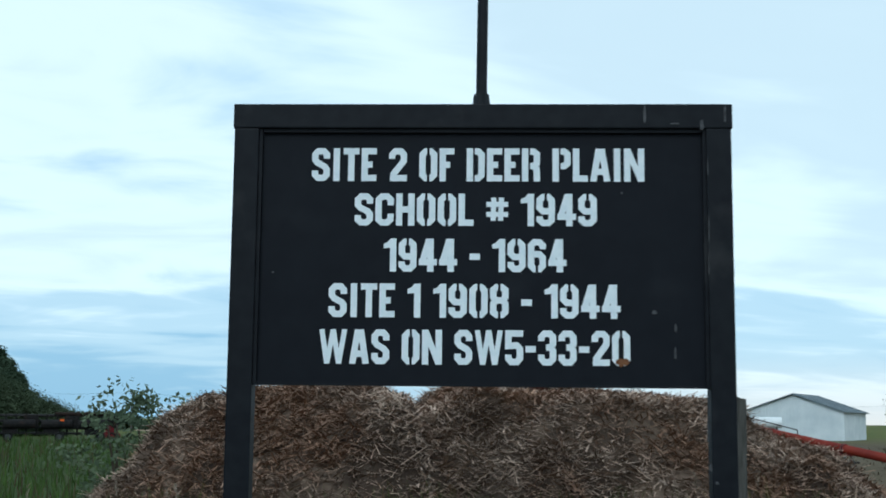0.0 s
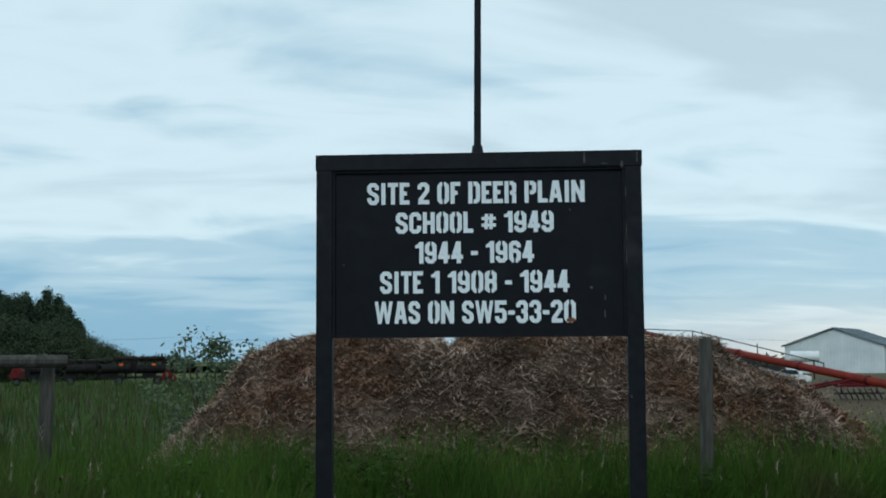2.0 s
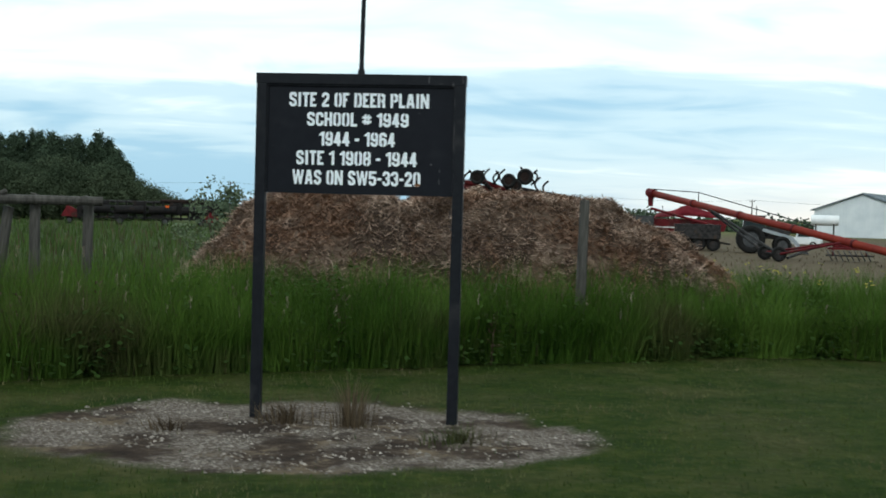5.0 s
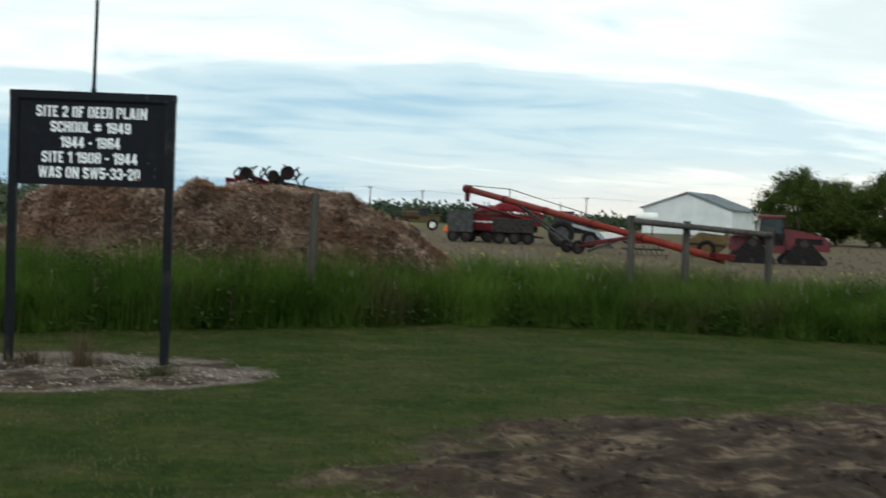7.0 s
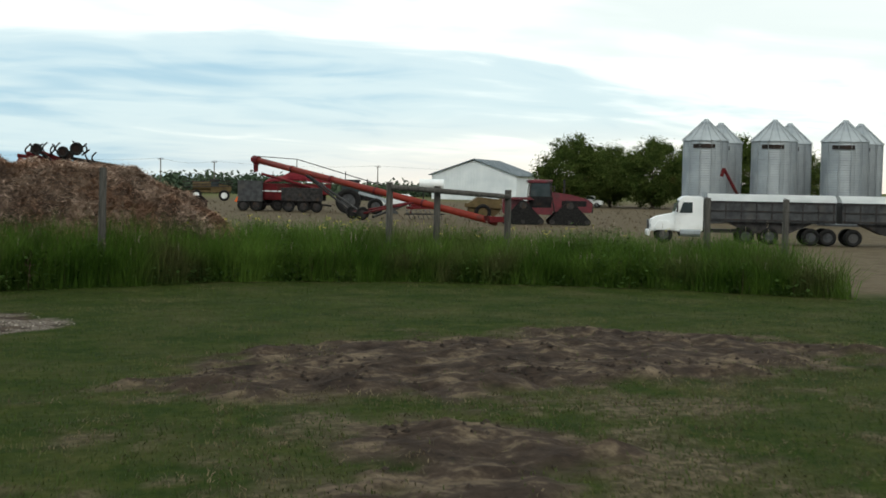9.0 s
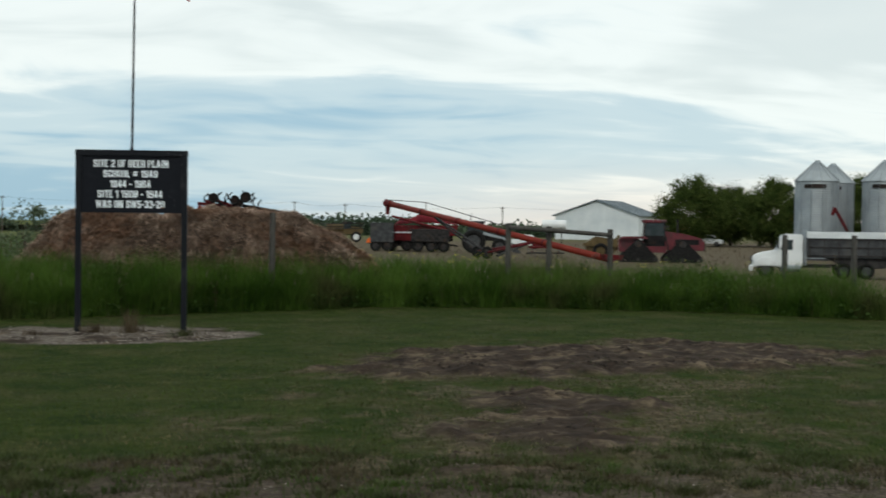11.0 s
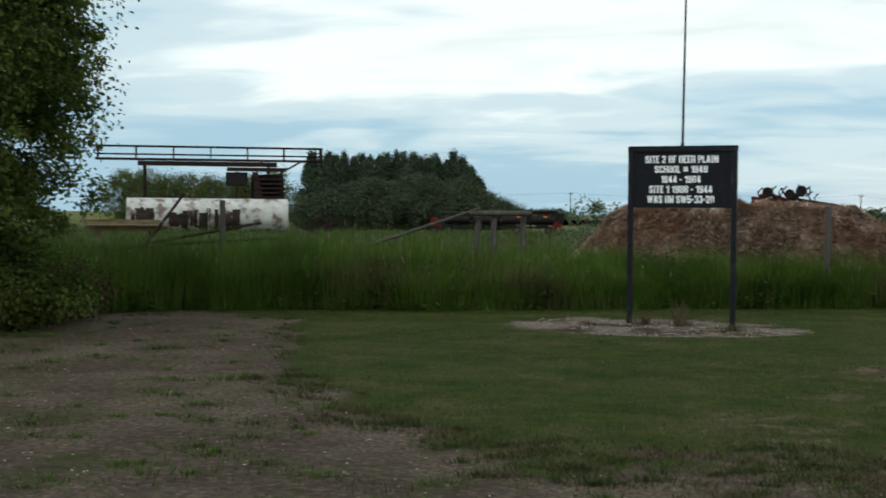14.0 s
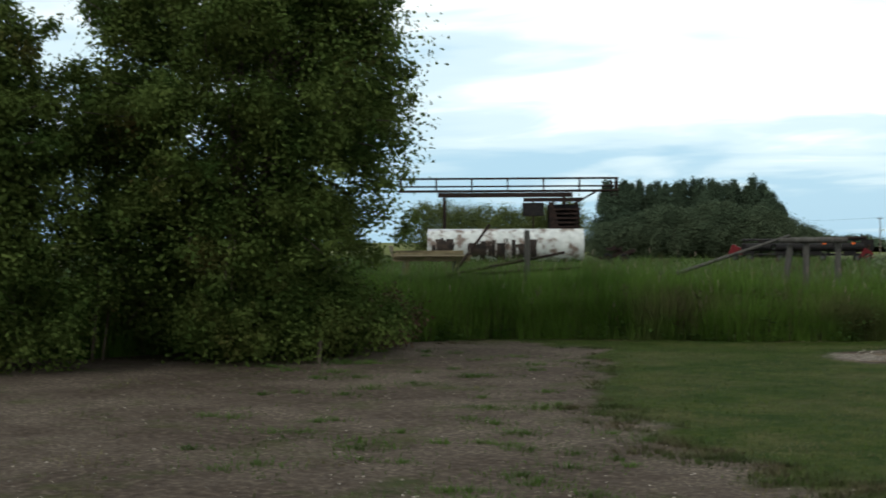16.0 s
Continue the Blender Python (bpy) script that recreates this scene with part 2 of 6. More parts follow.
def part(name, bm, material, parent, label="", smooth=False):
    return link(name, bm, material, parent, label, smooth)


def thing(name, m, label, category, group=""):
    ob = new(name)
    ob.matrix_world = m
    return tagged(ob, label, category, group)


def raw(name, verts, faces, material, parent=None, label=""):
    me = bpy.data.meshes.new(name)
    me.from_pydata(verts, [], faces)
    me.materials.append(material)
    ob = new(name, me)
    if parent:
        ob.parent = parent
    if label:
        ob["label"] = label
    return ob


def box(bm, c, s, m=None, bevel=0.0):
    g = bmesh.ops.create_cube(bm, size=1)["verts"]
    bmesh.ops.scale(bm, vec=s, verts=g)
    if bevel:
        es = list({e for v in g for e in v.link_edges})
        r = bmesh.ops.bevel(bm, geom=es, offset=bevel, segments=2, affect="EDGES", profile=0.6)
        g = list({v for f in r["faces"] for v in f.verts} | {v for v in g if v.is_valid})
    if m is not None:
        bmesh.ops.transform(bm, matrix=m, verts=g)
    bmesh.ops.translate(bm, vec=c, verts=g)
    return g


def tube(bm, a, b, r, r2=None, seg=10, caps=True):
    a, b = Vector(a), Vector(b)
    d = b - a
    m = Matrix.Translation((a + b) / 2) @ d.to_track_quat("Z", "Y").to_matrix().to_4x4()
    return bmesh.ops.create_cone(bm, cap_ends=caps, segments=seg, radius1=r, radius2=r if r2 is None else r2, depth=d.length, matrix=m)["verts"]


def bx(name, c, s, material, parent, bevel=0.0, m=None, label=""):
    bm = bmesh.new()
    box(bm, c, s, m, bevel)
    return part(name, bm, material, parent, label)


def tb(name, a, b, r, material, parent, r2=None, seg=10, label=""):
    bm = bmesh.new()
    tube(bm, a, b, r, r2, seg)
    return part(name, bm, material, parent, label, False)


def prism(bm, pts, w, axis="y"):
    """A side outline of (x, z) pairs pushed out to the width w across."""
    a = [bm.verts.new((x, -w / 2, z)) for x, z in pts]
    b = [bm.verts.new((x, w / 2, z)) for x, z in pts]
    bm.faces.new(a)
    bm.faces.new(b[::-1])
    for i in range(len(pts)):
        j = (i + 1) % len(pts)
        bm.faces.new((a[j], a[i], b[i], b[j]))
    bmesh.ops.recalc_face_normals(bm, faces=bm.faces)


def pr(name, pts, w, material, parent, c=(0, 0, 0), bevel=0.0, label=""):
    bm = bmesh.new()
    prism(bm, pts, w)
    if bevel:
        bmesh.ops.bevel(bm, geom=list(bm.edges), offset=bevel, segments=2, affect="EDGES")
    bmesh.ops.translate(bm, vec=c, verts=bm.verts)
    return part(name, bm, material, parent, label)


def wheel(parent, c, r, w, rim=M_GREYSTEEL, axis=(0, 1, 0), name="wheel"):
    """A tyre with rounded shoulders and a dished rim under it."""
    bm = bmesh.new()
    seg = 20
    prof = [(0.56, -0.42), (0.86, -0.5), (0.97, -0.38), (1.0, -0.15), (1.0, 0.15), (0.97, 0.38), (0.86, 0.5), (0.56, 0.42)]
    rings = []
    for k in range(seg):
        a = 2 * math.pi * k / seg
        rings.append([bm.verts.new((math.cos(a) * p * r, q * w, math.sin(a) * p * r)) for p, q in prof])
    for k in range(seg):
        A, B = rings[k], rings[(k + 1) % seg]
        for i in range(len(prof)):
            j = (i + 1) % len(prof)
            bm.faces.new((A[i], A[j], B[j], B[i]))
    bmesh.ops.recalc_face_normals(bm, faces=bm.faces)
    q = Vector((0, 1, 0)).rotation_difference(Vector(axis)).to_matrix().to_4x4()
    bmesh.ops.transform(bm, matrix=Matrix.Translation(c) @ q, verts=bm.verts)
    ty = part(name, bm, M_RUBBER, parent, "", True)
    bm = bmesh.new()
    tube(bm, (0, -0.3 * w, 0), (0, 0.3 * w, 0), 0.57 * r, None, 16)
    tube(bm, (0, -0.42 * w, 0), (0, 0.42 * w, 0), 0.2 * r, None, 8)
    bmesh.ops.transform(bm, matrix=Matrix.Translation(c) @ q, verts=bm.verts)
    part("rim", bm, rim, ty)
    return ty


def polar(az, d, z=0.0):
    """A place by bearing (degrees to the left of straight ahead) and distance from the far end of the walk."""
    a = radians(az)
    return Vector((-math.sin(a) * d, math.cos(a) * d, z))


def facing(az, d, turn=0.0, z=0.0):
    """A frame at that place whose x runs across the line of sight, to the right."""
    return Matrix.Translation(polar(az, d, z)) @ pose(0, 0, 0, 0, 0, az + turn)


def fbm(x, y, s, seed=0.0):
    return noise.fractal(Vector((x * s, y * s, seed)), 1.0, 2.0, 4)


def sstep(a, b, v):
    t = min(max((v - a) / (b - a), 0.0), 1.0)
    return t * t * (3 - 2 * t)


# ---- ground ----
EDGE = [(-40, 15.0), (-17, 19.4), (-13.7, 24.6), (-11, 27.6), (-6, 28.6), (0, 31.1), (7, 33.7), (11, 33.0), (15.5, 30.7), (18.2, 27.8), (19, 26.5)]


def edge_y(x):
    for (x0, y0), (x1, y1) in zip(EDGE, EDGE[1:]):
        if x0 <= x <= x1:
            return y0 + (y1 - y0) * (x - x0) / (x1 - x0)
    return 26.0


def drive_mask(x, y):
    """Above 0 on the bare driveway, below 0 on the lawn."""
    line = [(-60, 26.5), (-7.9, 24.8), (-6.4, 21.0), (-5.6, 17.4), (-3.4, 14.0), (-1.5, 12.2), (1.5, 11.9), (5.5, 11.3), (9.0, 10.2), (40, 3)]
    if x < -7.9:
        return 26.5 - y
    for (x0, y0), (x1, y1) in zip(line, line[1:]):
        if x0 <= x <= x1:
            return (y0 + (y1 - y0) * (x - x0) / (x1 - x0) - y) * 0.75
    return -1


def bed_mask(x, y):
    return 1 - math.hypot((x + 0.5) / 3.1, (y - 26.05) / 2.05)


def mud_mask(x, y):
    a = 1 - math.hypot((x - 8.1) / 5.6, (y - 20.7 - 0.14 * (x - 8.1) + 0.03 * (x - 8.1) ** 2) / 2.8)
    b = 1 - math.hypot((x - 4.9 - 0.33 * (y - 14.2)) / 1.4, (y - 14.4) / 3.6)
    return max(a, 0.6 * b)


def worn_mask(x, y):
    """Thin, dead turf round and before the bare patch."""
    return max(mud_mask(x, y), 0.26 * (1 - math.hypot((x - 5.6 - 0.3 * (y - 14)) / 3.0, (y - 14.4) / 4.4)))


def build_ground():
    xs = [-2600, -1200, -600, -300, -160, -90, -55, -35] + list(np.arange(-25, 24.01, 0.2)) + [30, 42, 60, 95, 160, 300, 600, 1200, 2600]
    ys = [-2600, -900, -300, -100, -40, -15, -5] + list(np.arange(0, 36.01, 0.2)) + list(np.arange(37, 60, 2.0)) + [70, 90, 120, 160, 220, 320, 500, 800, 1400, 2600]
    verts, drv, bed, mud, yard, dry = [], [], [], [], [], []
    for y in ys:
        for x in xs:
            near = -25 <= x <= 24 and 0 <= y <= 36
            w = fbm(x, y, 0.55, 3.0) if near else 0.0
            w2 = fbm(x, y, 2.2, 8.0) if near else 0.0
            d = drive_mask(x, y) + w * 0.9 + w2 * 0.45
            b = bed_mask(x, y) + w * 0.13 + w2 * 0.1
            m = mud_mask(x, y) + w * 0.3 + w2 * 0.22
            e = y - edge_y(x)
            yd = sstep(1.5, 4.0, e) if near else (1.0 if y > 30 or x > 19 else 0.0)
            z = 0.0
            if near:
                z = 0.02 * w + 0.012 * w2
                z += 0.05 * sstep(0.0, 0.35, m) * (1 + 1.8 * fbm(x, y, 1.4, 12.0) + 0.9 * fbm(x, y, 4.0, 15.0))
                z -= 0.015 * sstep(0.0, 0.1, b)
            verts.append((x, y, z))
            drv.append(sstep(-0.25, 0.5, d))
            bed.append(sstep(-0.01, 0.07, b))
            mud.append(sstep(0.02, 0.24, m))
            yard.append(yd)
            dry.append(sstep(-0.02, 0.2, worn_mask(x, y) + w * 0.3 + w2 * 0.22 + 0.3 * fbm(x, y, 1.0, 27.0)) if near else 0.0)
    nx = len(xs)
    faces = [(j * nx + i, j * nx + i + 1, (j + 1) * nx + i + 1, (j + 1) * nx + i) for j in range(len(ys) - 1) for i in range(nx - 1)]
    m = bpy.data.materials.new("ground_soil_and_turf")
    m.use_nodes = True
    n, l = nt(m)
    bs = n["Principled BSDF"]
    bs.inputs["Roughness"].default_value = 0.95
    bs.inputs["Specular IOR Level"].default_value = 0.05
    co = n.new("ShaderNodeTexCoord")

    def nz(scale, detail=6, rough=0.6):
        t = n.new("ShaderNodeTexNoise")
        t.inputs["Scale"].default_value, t.inputs["Detail"].default_value, t.inputs["Roughness"].default_value = scale, detail, rough
        l.new(co.outputs["Object"], t.inputs["Vector"])
        return t.outputs["Fac"]

    def ramp_of(f, *stops):
        r = n.new("ShaderNodeValToRGB")
        e0, e1 = r.color_ramp.elements
        e0.position, e0.color = stops[0][0], (*stops[0][1], 1)
        e1.position, e1.color = stops[-1][0], (*stops[-1][1], 1)
        for p, c in stops[1:-1]:
            r.color_ramp.elements.new(p).color = (*c, 1)
        l.new(f, r.inputs[0])
        return r.outputs[0]

    def blend(f, a, b):
        x = n.new("ShaderNodeMix")
        x.data_type = "RGBA"
        l.new(f, x.inputs["Factor"])
        l.new(a, x.inputs["A"])
        l.new(b, x.inputs["B"])
        return x.outputs["Result"]

    def att(name):
        a = n.new("ShaderNodeAttribute")
        a.attribute_name = name
        return a.outputs["Fac"]

    fine_n, mid_n, big_n = nz(9), nz(1.3), nz(0.16, 3)
    tm = n.new("ShaderNodeMix")
    tm.inputs["Factor"].default_value = 0.55
    l.new(mid_n, tm.inputs["A"])
    l.new(nz(5.5, 8, 0.75), tm.inputs["B"])
    turf = ramp_of(tm.outputs[0], (0.34, (0.008, 0.017, 0.002)), (0.46, (0.016, 0.03, 0.004)), (0.55, (0.029, 0.041, 0.007)), (0.68, (0.066, 0.064, 0.02)))
    # olive and tan wear in broad uneven patches
    tan = ramp_of(nz(7, 6, 0.7), (0.3, (0.03, 0.034, 0.011)), (0.5, (0.06, 0.056, 0.022)), (0.72, (0.12, 0.098, 0.05)))
    wear = n.new("ShaderNodeMapRange")
    wear.inputs[1].default_value, wear.inputs[2].default_value, wear.inputs[4].default_value = 0.47, 0.68, 0.6
    l.new(nz(0.55, 7, 0.65), wear.inputs[0])
    turf = blend(wear.outputs[0], turf, tan)
    dead = ramp_of(nz(6, 8, 0.75), (0.34, (0.028, 0.028, 0.012)), (0.48, (0.058, 0.048, 0.028)), (0.66, (0.15, 0.12, 0.078)))
    dirt = ramp_of(fine_n, (0.3, (0.027, 0.02, 0.016)), (0.52, (0.053, 0.04, 0.031)), (0.75, (0.12, 0.094, 0.07)))
    pale = ramp_of(nz(16), (0.3, (0.04, 0.031, 0.024)), (0.5, (0.074, 0.058, 0.045)), (0.7, (0.2, 0.165, 0.13)))
    dm = n.new("ShaderNodeMapRange")
    dm.inputs[1].default_value, dm.inputs[2].default_value = 0.44, 0.62
    l.new(nz(0.45, 7, 0.65), dm.inputs[0])
    dirt = blend(dm.outputs[0], dirt, pale)
    sward = n.new("ShaderNodeMapRange")
    sward.inputs[1].default_value, sward.inputs[2].default_value, sward.inputs[4].default_value = 0.54, 0.7, 0.7
    l.new(nz(0.8, 7, 0.65), sward.inputs[0])
    dirt = blend(sward.outputs[0], dirt, turf)
    gravel = ramp_of(nz(26, 3), (0.3, (0.045, 0.034, 0.027)), (0.5, (0.11, 0.09, 0.073)), (0.7, (0.29, 0.255, 0.225)))
    sm = n.new("ShaderNodeMix")
    sm.inputs["Factor"].default_value = 0.5
    l.new(mid_n, sm.inputs["A"])
    l.new(nz(4.5, 8, 0.75), sm.inputs["B"])
    soil = ramp_of(sm.outputs[0], (0.38, (0.018, 0.013, 0.0105)), (0.51, (0.046, 0.033, 0.025)), (0.63, (0.16, 0.122, 0.082)))
    straw = ramp_of(mid_n, (0.3, (0.06, 0.046, 0.03)), (0.55, (0.12, 0.095, 0.063)), (0.75, (0.055, 0.06, 0.026)))
    fields = ramp_of(big_n, (0.4, (0.07, 0.09, 0.03)), (0.6, (0.13, 0.13, 0.04)))
    col = blend(att("drive"), turf, dirt)
    col = blend(att("dry"), col, blend(sward.outputs[0], dead, turf))
    col = blend(att("mud"), col, soil)
    bmx = n.new("ShaderNodeMapRange")
    bmx.inputs[1].default_value, bmx.inputs[2].default_value = 0.47, 0.56
    l.new(nz(0.85, 5), bmx.inputs[0])
    col = blend(att("bed"), col, blend(bmx.outputs[0], gravel, soil))
    sp = n.new("ShaderNodeSeparateXYZ")
    l.new(co.outputs["Object"], sp.inputs[0])
    fr = n.new("ShaderNodeMapRange")
    fr.inputs[1].default_value, fr.inputs[2].default_value = 150.0, 230.0
    l.new(sp.outputs["Y"], fr.inputs[0])
    weedy = ramp_of(mid_n, (0.3, (0.025, 0.04, 0.012)), (0.55, (0.045, 0.065, 0.02)), (0.75, (0.08, 0.085, 0.035)))
    xr = n.new("ShaderNodeMapRange")
    xr.inputs[1].default_value, xr.inputs[2].default_value = 0.0, 9.0
    l.new(sp.outputs["X"], xr.inputs[0])
    yardcol = blend(fr.outputs[0], blend(xr.outputs[0], weedy, straw), fields)
    col = blend(att("yard"), col, yardcol)
    l.new(col, bs.inputs["Base Color"])
    bp = n.new("ShaderNodeBump")
    bp.inputs["Strength"].default_value, bp.inputs["Distance"].default_value = 0.6, 0.03
    l.new(fine_n, bp.inputs["Height"])
    l.new(bp.outputs[0], bs.inputs["Normal"])
    ob = raw("ground", verts, faces, m)
    for name, vals in (("drive", drv), ("bed", bed), ("mud", mud), ("yard", yard), ("dry", dry)):
        a = ob.data.attributes.new(name, "FLOAT", "POINT")
        a.data.foreach_set("value", vals)
    return tagged(ob, "flat prairie ground of mown lawn, bare dirt drive and straw-littered yard", "ground", kind="structure")


ground = build_ground()


def ground_z(x, y):
    w, w2 = fbm(x, y, 0.55, 3.0), fbm(x, y, 2.2, 8.0)
    m = mud_mask(x, y) + w * 0.3 + w2 * 0.22
    z = 0.02 * w + 0.012 * w2 + 0.05 * sstep(0.0, 0.35, m) * (1 + 1.8 * fbm(x, y, 1.4, 12.0) + 0.9 * fbm(x, y, 4.0, 15.0))
    return z - 0.015 * sstep(0.0, 0.1, bed_mask(x, y) + w * 0.13 + w2 * 0.1)


# ---- the school site sign ----
SIGN = pose(-0.03, 26.95, 0, 0, 0, -10.0)
sign = thing("memorial_sign", SIGN, "black school site sign with white stencilled letters on two posts", "sign")
W, TOP, BOT, P = 2.29, 3.75, 2.45, 0.115
for sx in (-1, 1):
    bm = bmesh.new()
    box(bm, (sx * (W - P) / 2, 0, (TOP - P) / 2 - 0.1), (P, 0.1, TOP - P + 0.2), None, 0.006)
    part("post", bm, M_SIGN, sign)
bx("top_rail", (0, 0, TOP - P / 2), (W + 0.012, 0.106, P), M_SIGN, sign, 0.006)
bx("panel", (0, 0.0, (BOT + TOP - P) / 2), (W - 2 * P, 0.03, TOP - P - BOT), M_PANEL, sign, label="flat black board with white lettering")
for sx in (-1, 1):
    bx("trim_strip", (sx * (W / 2 - P - 0.008), -0.026, (BOT + TOP - P) / 2), (0.016, 0.02, TOP - P - BOT), M_SIGN, sign)
bx("trim_strip", (0, -0.026, TOP - P - 0.008), (W - 2 * P - 0.04, 0.02, 0.016), M_SIGN, sign)
bx("trim_strip", (0, -0.02, BOT + 0.006), (W - 2 * P, 0.012, 0.012), M_SIGN, sign)


# stencil letters: centre lines of the strokes in a unit box; values beyond 0..1 reach the box's edge
def flip(s, mx, my):
    return [((1 - x if mx else x), (1 - y if my else y)) for x, y in s]


HALF = [(0.4, 1), (0.28, 1), (0, 0.88), (0, 0.12), (0.28, 0), (0.4, 0)]
STEM = [(0, -1), (0, 2)]
BOWL = [(0.42, 1), (0.72, 1), (1, 0.9), (1, 0.56), (0.72, 0.46), (0.42, 0.46)]
EIGHT = [(0.4, 1), (0.28, 1), (0, 0.9), (0, 0.64), (0.2, 0.52), (0, 0.4), (0, 0.1), (0.28, 0), (0.4, 0)]
NINE = [[(0.4, 1), (0.28, 1), (0, 0.88), (0, 0.58), (0.28, 0.45), (0.85, 0.45)], [(0.6, 1), (0.72, 1), (1, 0.88), (1, 0.12), (0.72, 0), (0.28, 0), (0, 0.12), (0, 0.26)]]
GLYPHS = {
    "S": [[(1, 0.72), (1, 0.88), (0.74, 1), (0.26, 1), (0, 0.88), (0, 0.68), (0.2, 0.57), (0.8, 0.43), (1, 0.32), (1, 0.12), (0.74, 0), (0.26, 0), (0, 0.12), (0, 0.28)]],
    "I": [[(0.5, -1), (0.5, 2)]],
    "T": [[(-1, 1), (2, 1)], [(0.5, 1), (0.5, -1)]],
    "E": [STEM, [(0, 1), (2, 1)], [(0, 0.5), (0.9, 0.5)], [(0, 0), (2, 0)]],
    "F": [STEM, [(0, 1), (2, 1)], [(0, 0.5), (0.9, 0.5)]],
    "L": [STEM, [(0, 0), (2, 0)]],
    "H": [STEM, [(1, -1), (1, 2)], [(0, 0.5), (1, 0.5)]],
    "O": [HALF, flip(HALF, True, False)],
    "D": [STEM, [(0.42, 1), (0.72, 1), (1, 0.88), (1, 0.12), (0.72, 0), (0.42, 0)]],
    "P": [STEM, BOWL],
    "R": [STEM, BOWL, [(0.72, 0.46), (0.98, 0.34), (1, -1)]],
    "A": [[(0, -1), (0.4, 2)], [(1, -1), (0.6, 2)], [(0.25, 0.25), (0.75, 0.25)]],
    "N": [STEM, [(1, -1), (1, 2)], [(0, 2), (1, -1)]],
    "C": [[(1, 0.66), (1, 0.88), (0.72, 1), (0.28, 1), (0, 0.88), (0, 0.12), (0.28, 0), (0.72, 0), (1, 0.12), (1, 0.34)]],
    "W": [[(0, 2), (0.24, -1)], [(0.5, 2), (0.24, -1)], [(0.5, 2), (0.76, -1)], [(1, 2), (0.76, -1)]],
    "#": [[(0.25, 0.1), (0.3, 0.95)], [(0.7, 0.1), (0.75, 0.95)], [(-1, 0.33), (2, 0.33)], [(-1, 0.7), (2, 0.7)]],
    "1": [[(1, -1), (1, 2)]],
    "9": NINE, "6": [flip(s, True, True) for s in NINE],
    "4": [[(0.72, -1), (0.72, 2)], [(0.6, 2), (0.05, 0.28)], [(-1, 0.24), (2, 0.24)]],
    "8": [EIGHT, flip(EIGHT, True, False), [(0.2, 0.52), (0.8, 0.52)]],
    "2": [[(0, 0.72), (0, 0.88), (0.26, 1), (0.74, 1), (1, 0.88), (1, 0.64), (0.12, 0.14), (0.1, 0), (2, 0)]],
    "3": [[(0, 0.74), (0, 0.88), (0.26, 1), (0.74, 1), (1, 0.88), (1, 0.64), (0.8, 0.52), (1, 0.4), (1, 0.12), (0.74, 0), (0.26, 0), (0, 0.12), (0, 0.27)], [(0.4, 0.52), (0.8, 0.52)]],
    "5": [[(2, 1), (0, 1), (0, 0.56), (0.72, 0.58), (1, 0.46), (1, 0.12), (0.74, 0), (0.26, 0), (0, 0.12), (0, 0.26)]],
    "-": [[(-1, 0.5), (2, 0.5)]]}
GLYPHS["0"] = GLYPHS["O"]


def stencil(bm, ch, xl, zb, tw, th, sw):
    """Mitred flat strokes of one letter in the box at xl, zb, each a hair before the last."""
    thin = 0.8 if ch in "#W" else 1.0
    for n, line in enumerate(GLYPHS[ch]):
        hs = sw * 0.5 * thin
        hx = min(hs, tw * 0.5)
        pts = []
        for x, z in line:
            px_ = 0 if x < 0 else tw if x > 1 else hx + x * (tw - 2 * hx)
            pz_ = 0 if z < 0 else th if z > 1 else hs + z * max(th - 2 * hs, 0)
            pts.append(Vector((px_, pz_)))
        prev = None
        for i, q in enumerate(pts):
            d0 = (q - pts[i - 1]).normalized() if i else (pts[1] - q).normalized()
            d1 = (pts[i + 1] - q).normalized() if i < len(pts) - 1 else d0
            t = (d0 + d1)
            t = t.normalized() if t.length > 1e-6 else d0
            nn = Vector((-t.y, t.x))
            k = hs / max(0.6, nn.dot(Vector((-d0.y, d0.x))))
            row = []
            for s in (1, -1):
                v = q + nn * k * s
                row.append(bm.verts.new((xl + min(max(v.x, 0), tw), -0.0185 - 0.0005 * n, zb + min(max(v.y, 0), th))))
            if prev:
                bm.faces.new((prev[0], prev[1], row[1], row[0]))
            prev = row
    if ch == "1":
        # the short flag before the stem
        e = tw - sw
        bm.faces.new([bm.verts.new((xl + x, -0.0185, zb + z)) for x, z in ((e, th * 0.98), (e * 0.55, th * 0.88), (0, th * 0.84), (0, th * 0.7), (e, th * 0.72))])


